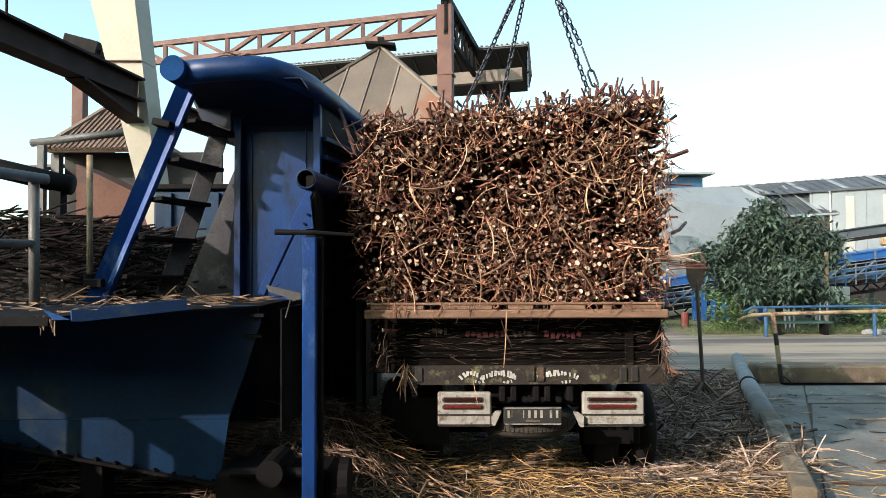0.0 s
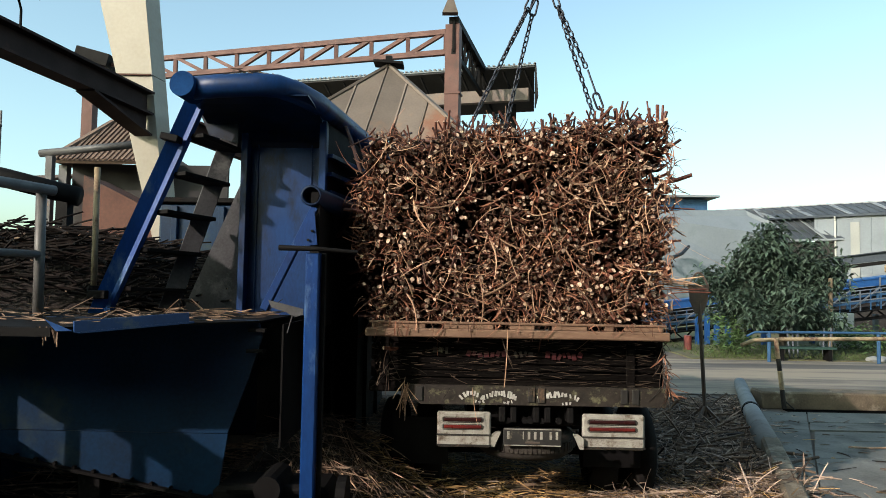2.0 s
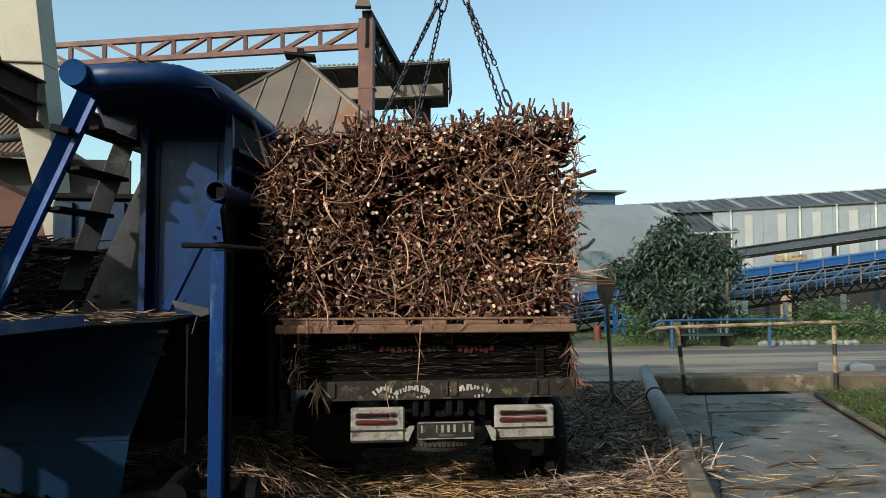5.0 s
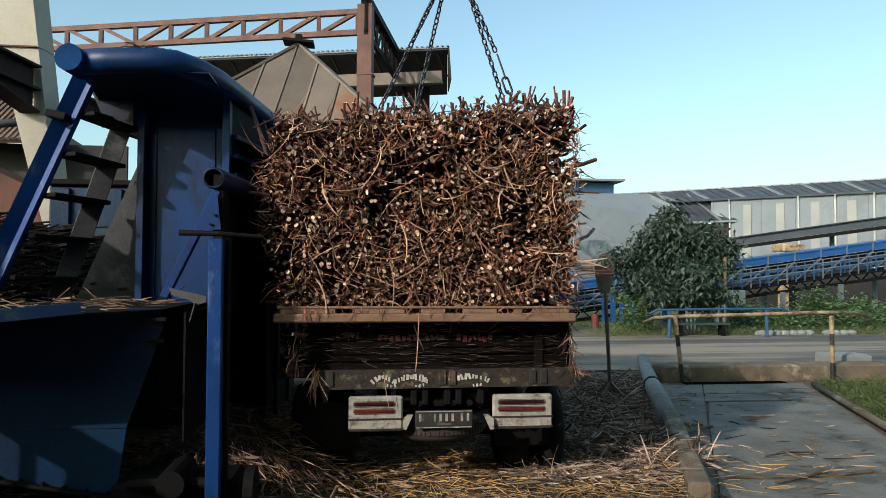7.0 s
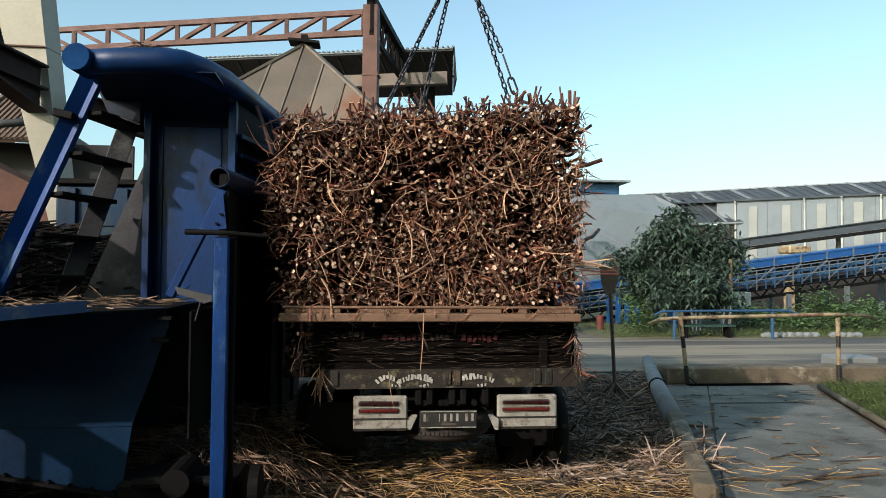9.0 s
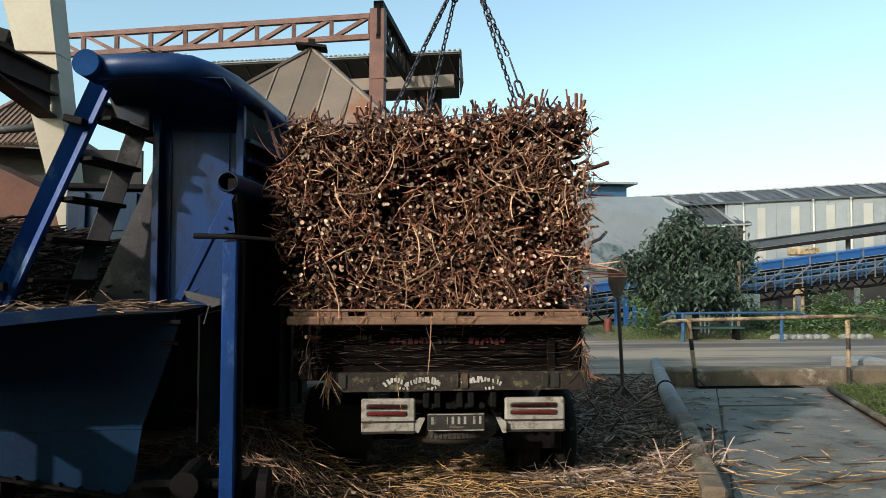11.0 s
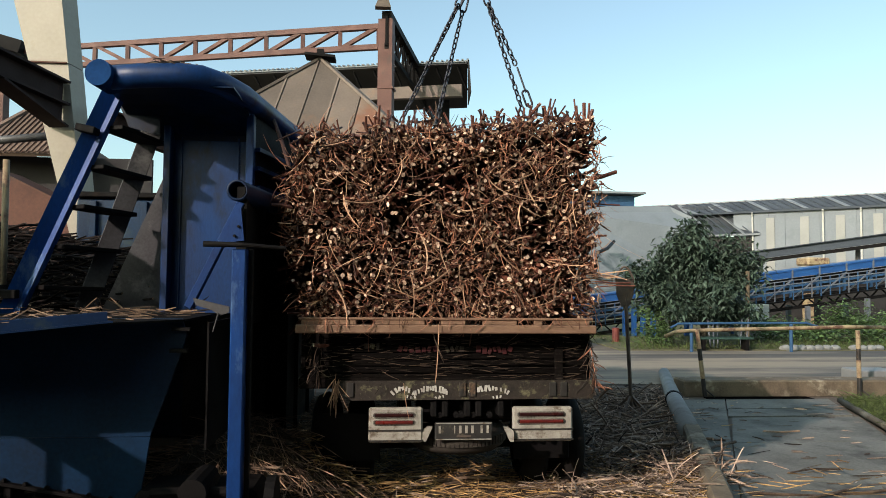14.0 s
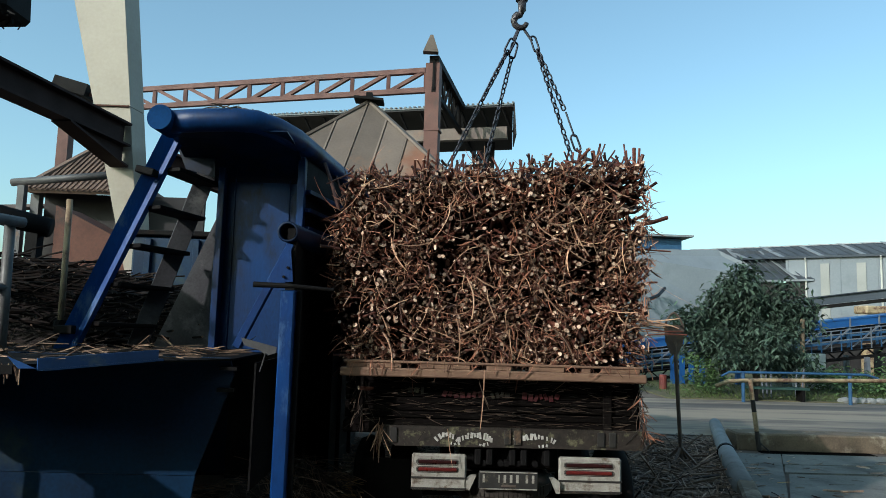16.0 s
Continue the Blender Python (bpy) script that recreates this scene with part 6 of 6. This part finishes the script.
def mound(x, y):
    """Height of the litter over the yard."""
    h = 0.10 * math.exp(-((y - 5.0) / 1.6) ** 2)
    h += 0.60 * math.exp(-(((x + 0.95) / 0.62) ** 2 + ((y - 4.85) / 0.5) ** 2))
    h += 0.07 * math.exp(-(((x - 2.4) / 0.8) ** 2 + ((y - 6.5) / 1.6) ** 2))
    return h


n = 40
vv, ff = [], []
for j in range(n + 1):
    for i in range(n + 1):
        y = 2.6 + 8.0 * j / n
        x = -1.9 + (4.83 + (y - 5.2) * 0.33) * i / n
        e = min(i, n - i, j, n - j)
        vv.append((x, y, mound(x, y) * min(1, e / 4) + (0.012 * noise.noise((x * 6, y * 6, 0)) if e else 0) - (0.0 if e else 0.05)))
for j in range(n):
    for i in range(n):
        a = j * (n + 1) + i
        ff.append((a, a + 1, a + n + 2, a + n + 1))
tagged(new("litter_bed", raw("litter_bed", vv, ff, [mat("litter_mat", (0.075, 0.052, 0.033), (0.025, 0.018, 0.012), 0.9, 0, 5, 60, 1.0, stretch=(1, 2, 1))], smooth=True)),
       "trodden mat of cane trash over the yard", "cane trash", kind="stuff")
# Soil and trash under the hopper, with the shade there put into colour.
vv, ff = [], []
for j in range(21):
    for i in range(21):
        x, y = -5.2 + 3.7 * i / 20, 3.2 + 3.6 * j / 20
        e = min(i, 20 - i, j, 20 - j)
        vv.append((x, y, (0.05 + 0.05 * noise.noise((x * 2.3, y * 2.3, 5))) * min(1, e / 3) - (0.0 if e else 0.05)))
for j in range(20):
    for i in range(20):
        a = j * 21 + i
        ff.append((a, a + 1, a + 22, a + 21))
tagged(new("soil_heap", raw("soil_heap", vv, ff, [mat("shade_dark_soil", (0.022, 0.015, 0.011), (0.008, 0.006, 0.005), 0.95, 0, 4, 50, 1.0, spec=0.1)], smooth=True)),
       "soil and trash under the hopper, darkened for its shade", "soil", kind="stuff")
for i in range(18000):
    x, y = rng.uniform(-1.7, 3.0), 3.4 + rng.random() ** 1.3 * 6.5
    k = 2.85 + (y - 4.7) * 0.28
    if x > k - 0.22 and rng.random() < 0.95:
        continue
    golden = y < 6.1 and x > -0.6 and rng.random() < 0.85
    z = mound(x, y) + rng.random() * 0.035
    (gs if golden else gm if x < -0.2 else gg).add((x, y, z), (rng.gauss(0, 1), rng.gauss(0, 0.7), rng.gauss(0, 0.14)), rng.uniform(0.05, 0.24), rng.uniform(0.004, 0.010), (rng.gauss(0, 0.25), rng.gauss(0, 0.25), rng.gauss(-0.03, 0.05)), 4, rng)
for i in range(110):
    u, r = rng.uniform(-7, 0), 0.05 + rng.random() ** 1.9 * 2.1
    (gs if i % 8 == 0 else gg).add(drive(u, r, 0.02), (rng.gauss(0, 1), rng.gauss(0, 0.4), 0.02), rng.uniform(0.03, 0.2), 0.01, (rng.gauss(0, 0.2), 0, 0.0), 3, rng)
for i in range(130):
    x, y = rng.uniform(-1.6, 2.8), rng.uniform(3.8, 8.5)
    gk.add((x, y, mound(x, y) + 0.02), (rng.gauss(0, 1), rng.gauss(0, 0.6), rng.gauss(0, 0.1)), rng.uniform(0.2, 0.6), rng.uniform(0.008, 0.013), 5, True, rng)
for i in range(420):
    x, y = -0.9 + rng.gauss(0, 0.4), 4.5 + rng.gauss(0, 0.22)
    gm.add((x, y, mound(x, y) + 0.05), (rng.uniform(-0.2, 1), -0.5, rng.uniform(-0.8, 0.2)), rng.uniform(0.12, 0.5), 0.009, (0.1, 0, -0.15), 5, rng)
for i in range(5500):
    y = rng.uniform(4.6, 10.5)
    x = rng.uniform(1.35, 2.78 + (y - 5.2) * 0.345)
    gg.add((x, y, mound(x, y) + rng.random() * 0.06), (rng.gauss(0, 1), rng.gauss(0, 0.7), rng.gauss(0, 0.2)), rng.uniform(0.08, 0.34), rng.uniform(0.006, 0.018), (rng.gauss(0, 0.25), rng.gauss(0, 0.25), rng.gauss(-0.03, 0.05)), 4, rng)
for i in range(560):
    y = rng.uniform(5.6, 9.5)
    x = rng.uniform(1.4, 2.80 + (y - 5.2) * 0.345)
    gk.add((x, y, mound(x, y) + 0.03), (rng.gauss(0, 1), rng.gauss(0, 0.7), rng.gauss(0, 0.1)), rng.uniform(0.15, 0.5), rng.uniform(0.009, 0.018), 5, True, rng)
# stalks and dark scraps on the driveway
for a, b, r in (((3.24, 6.20), (3.86, 6.66), 0.016), ((3.05, 4.95), (4.4, 4.95), 0.014), ((3.4, 4.75), (4.0, 4.98), 0.012), ((3.75, 5.5), (4.3, 5.55), 0.008), ((4.5, 7.2), (4.9, 7.15), 0.012)):
    gk.add((*a, 0.035), (b[0] - a[0], b[1] - a[1], 0.01), math.dist(a, b), r, 6, True, rng)
for i in range(110):
    u, r = rng.uniform(-7.5, -0.1), rng.uniform(0.05, 2.1)
    gg.add(drive(u, r, 0.02), (rng.gauss(0, 1), rng.gauss(0, 0.25), 0.0), rng.uniform(0.05, 0.3), rng.uniform(0.008, 0.02), (rng.gauss(0, 0.2), 0, 0.02), 4, rng)
for i in range(60):
    x = 2.6 + rng.random() ** 1.6 * 1.8
    gs.add((x, rng.uniform(4.4, 5.5), 0.07 + rng.random() * 0.03), (rng.gauss(1, 0.6), rng.gauss(0, 0.5), rng.gauss(0, 0.05)), rng.uniform(0.06, 0.3), 0.010, (rng.gauss(0, 0.2), rng.gauss(0, 0.2), 0), 4, rng)
# frayed bundle by the kerb
for i in range(40):
    gg.add((2.93 + rng.gauss(0, 0.05), 5.2 + rng.gauss(0, 0.08), 0.12), (rng.gauss(0.3, 0.8), rng.gauss(0, 0.6), rng.uniform(0, 0.9)), rng.uniform(0.12, 0.4), 0.016, (0, 0, -0.2), 4, rng)
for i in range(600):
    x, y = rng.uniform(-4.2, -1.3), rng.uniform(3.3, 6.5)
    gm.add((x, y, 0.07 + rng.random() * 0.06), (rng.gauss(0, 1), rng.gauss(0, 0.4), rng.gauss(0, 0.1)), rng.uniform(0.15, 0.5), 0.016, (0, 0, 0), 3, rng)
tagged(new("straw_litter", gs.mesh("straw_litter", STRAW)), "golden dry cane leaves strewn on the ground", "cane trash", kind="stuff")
tagged(new("mound_litter", gm.mesh("mound_litter", TRASH_DARK)), "dark brown cane leaves heaped beside the truck", "cane trash", kind="stuff")
tagged(new("weathered_litter", gg.mesh("weathered_litter", STRAW_GREY)), "grey-brown weathered cane leaves on the ground", "cane trash", kind="stuff")
tagged(new("fallen_stalks", gk.mesh("fallen_stalks", [OLD_STALK, FIBRE])), "fallen cane stalks lying in the litter", "sugar cane", kind="stuff")

# machinery half buried under the hopper
mc = thing("drive_gear", "grimy conveyor drive gear under the hopper", "machinery")
bm = bmesh.new()
tube(bm, [(-1.08, 3.75, 0.46), (-1.08, 4.1, 0.46)], 0.085, 14)
part("shaft_hub", bm, DARK_STEEL, mc)
bm = bmesh.new()
box(bm, (-1.1, 4.1, 0.30), (0.75, 0.4, 0.26), None, 0.03)
part("housing", bm, DARK_STEEL, mc)
bm = bmesh.new()
tube(bm, [(-0.66, 3.9, 0.38), (-0.60, 3.9, 0.38)], 0.14, 18)
part("sprocket", bm, DARK_STEEL, mc)
bm = bmesh.new()
tube(bm, [(-1.35, 3.85, 0.44), (-0.8, 3.85, 0.44)], 0.035, 10)
part("shaft", bm, DARK_STEEL, mc)


def motions():
    """Nothing but the camera moves: the load hangs slack on its chains while the truck stands."""


motions()
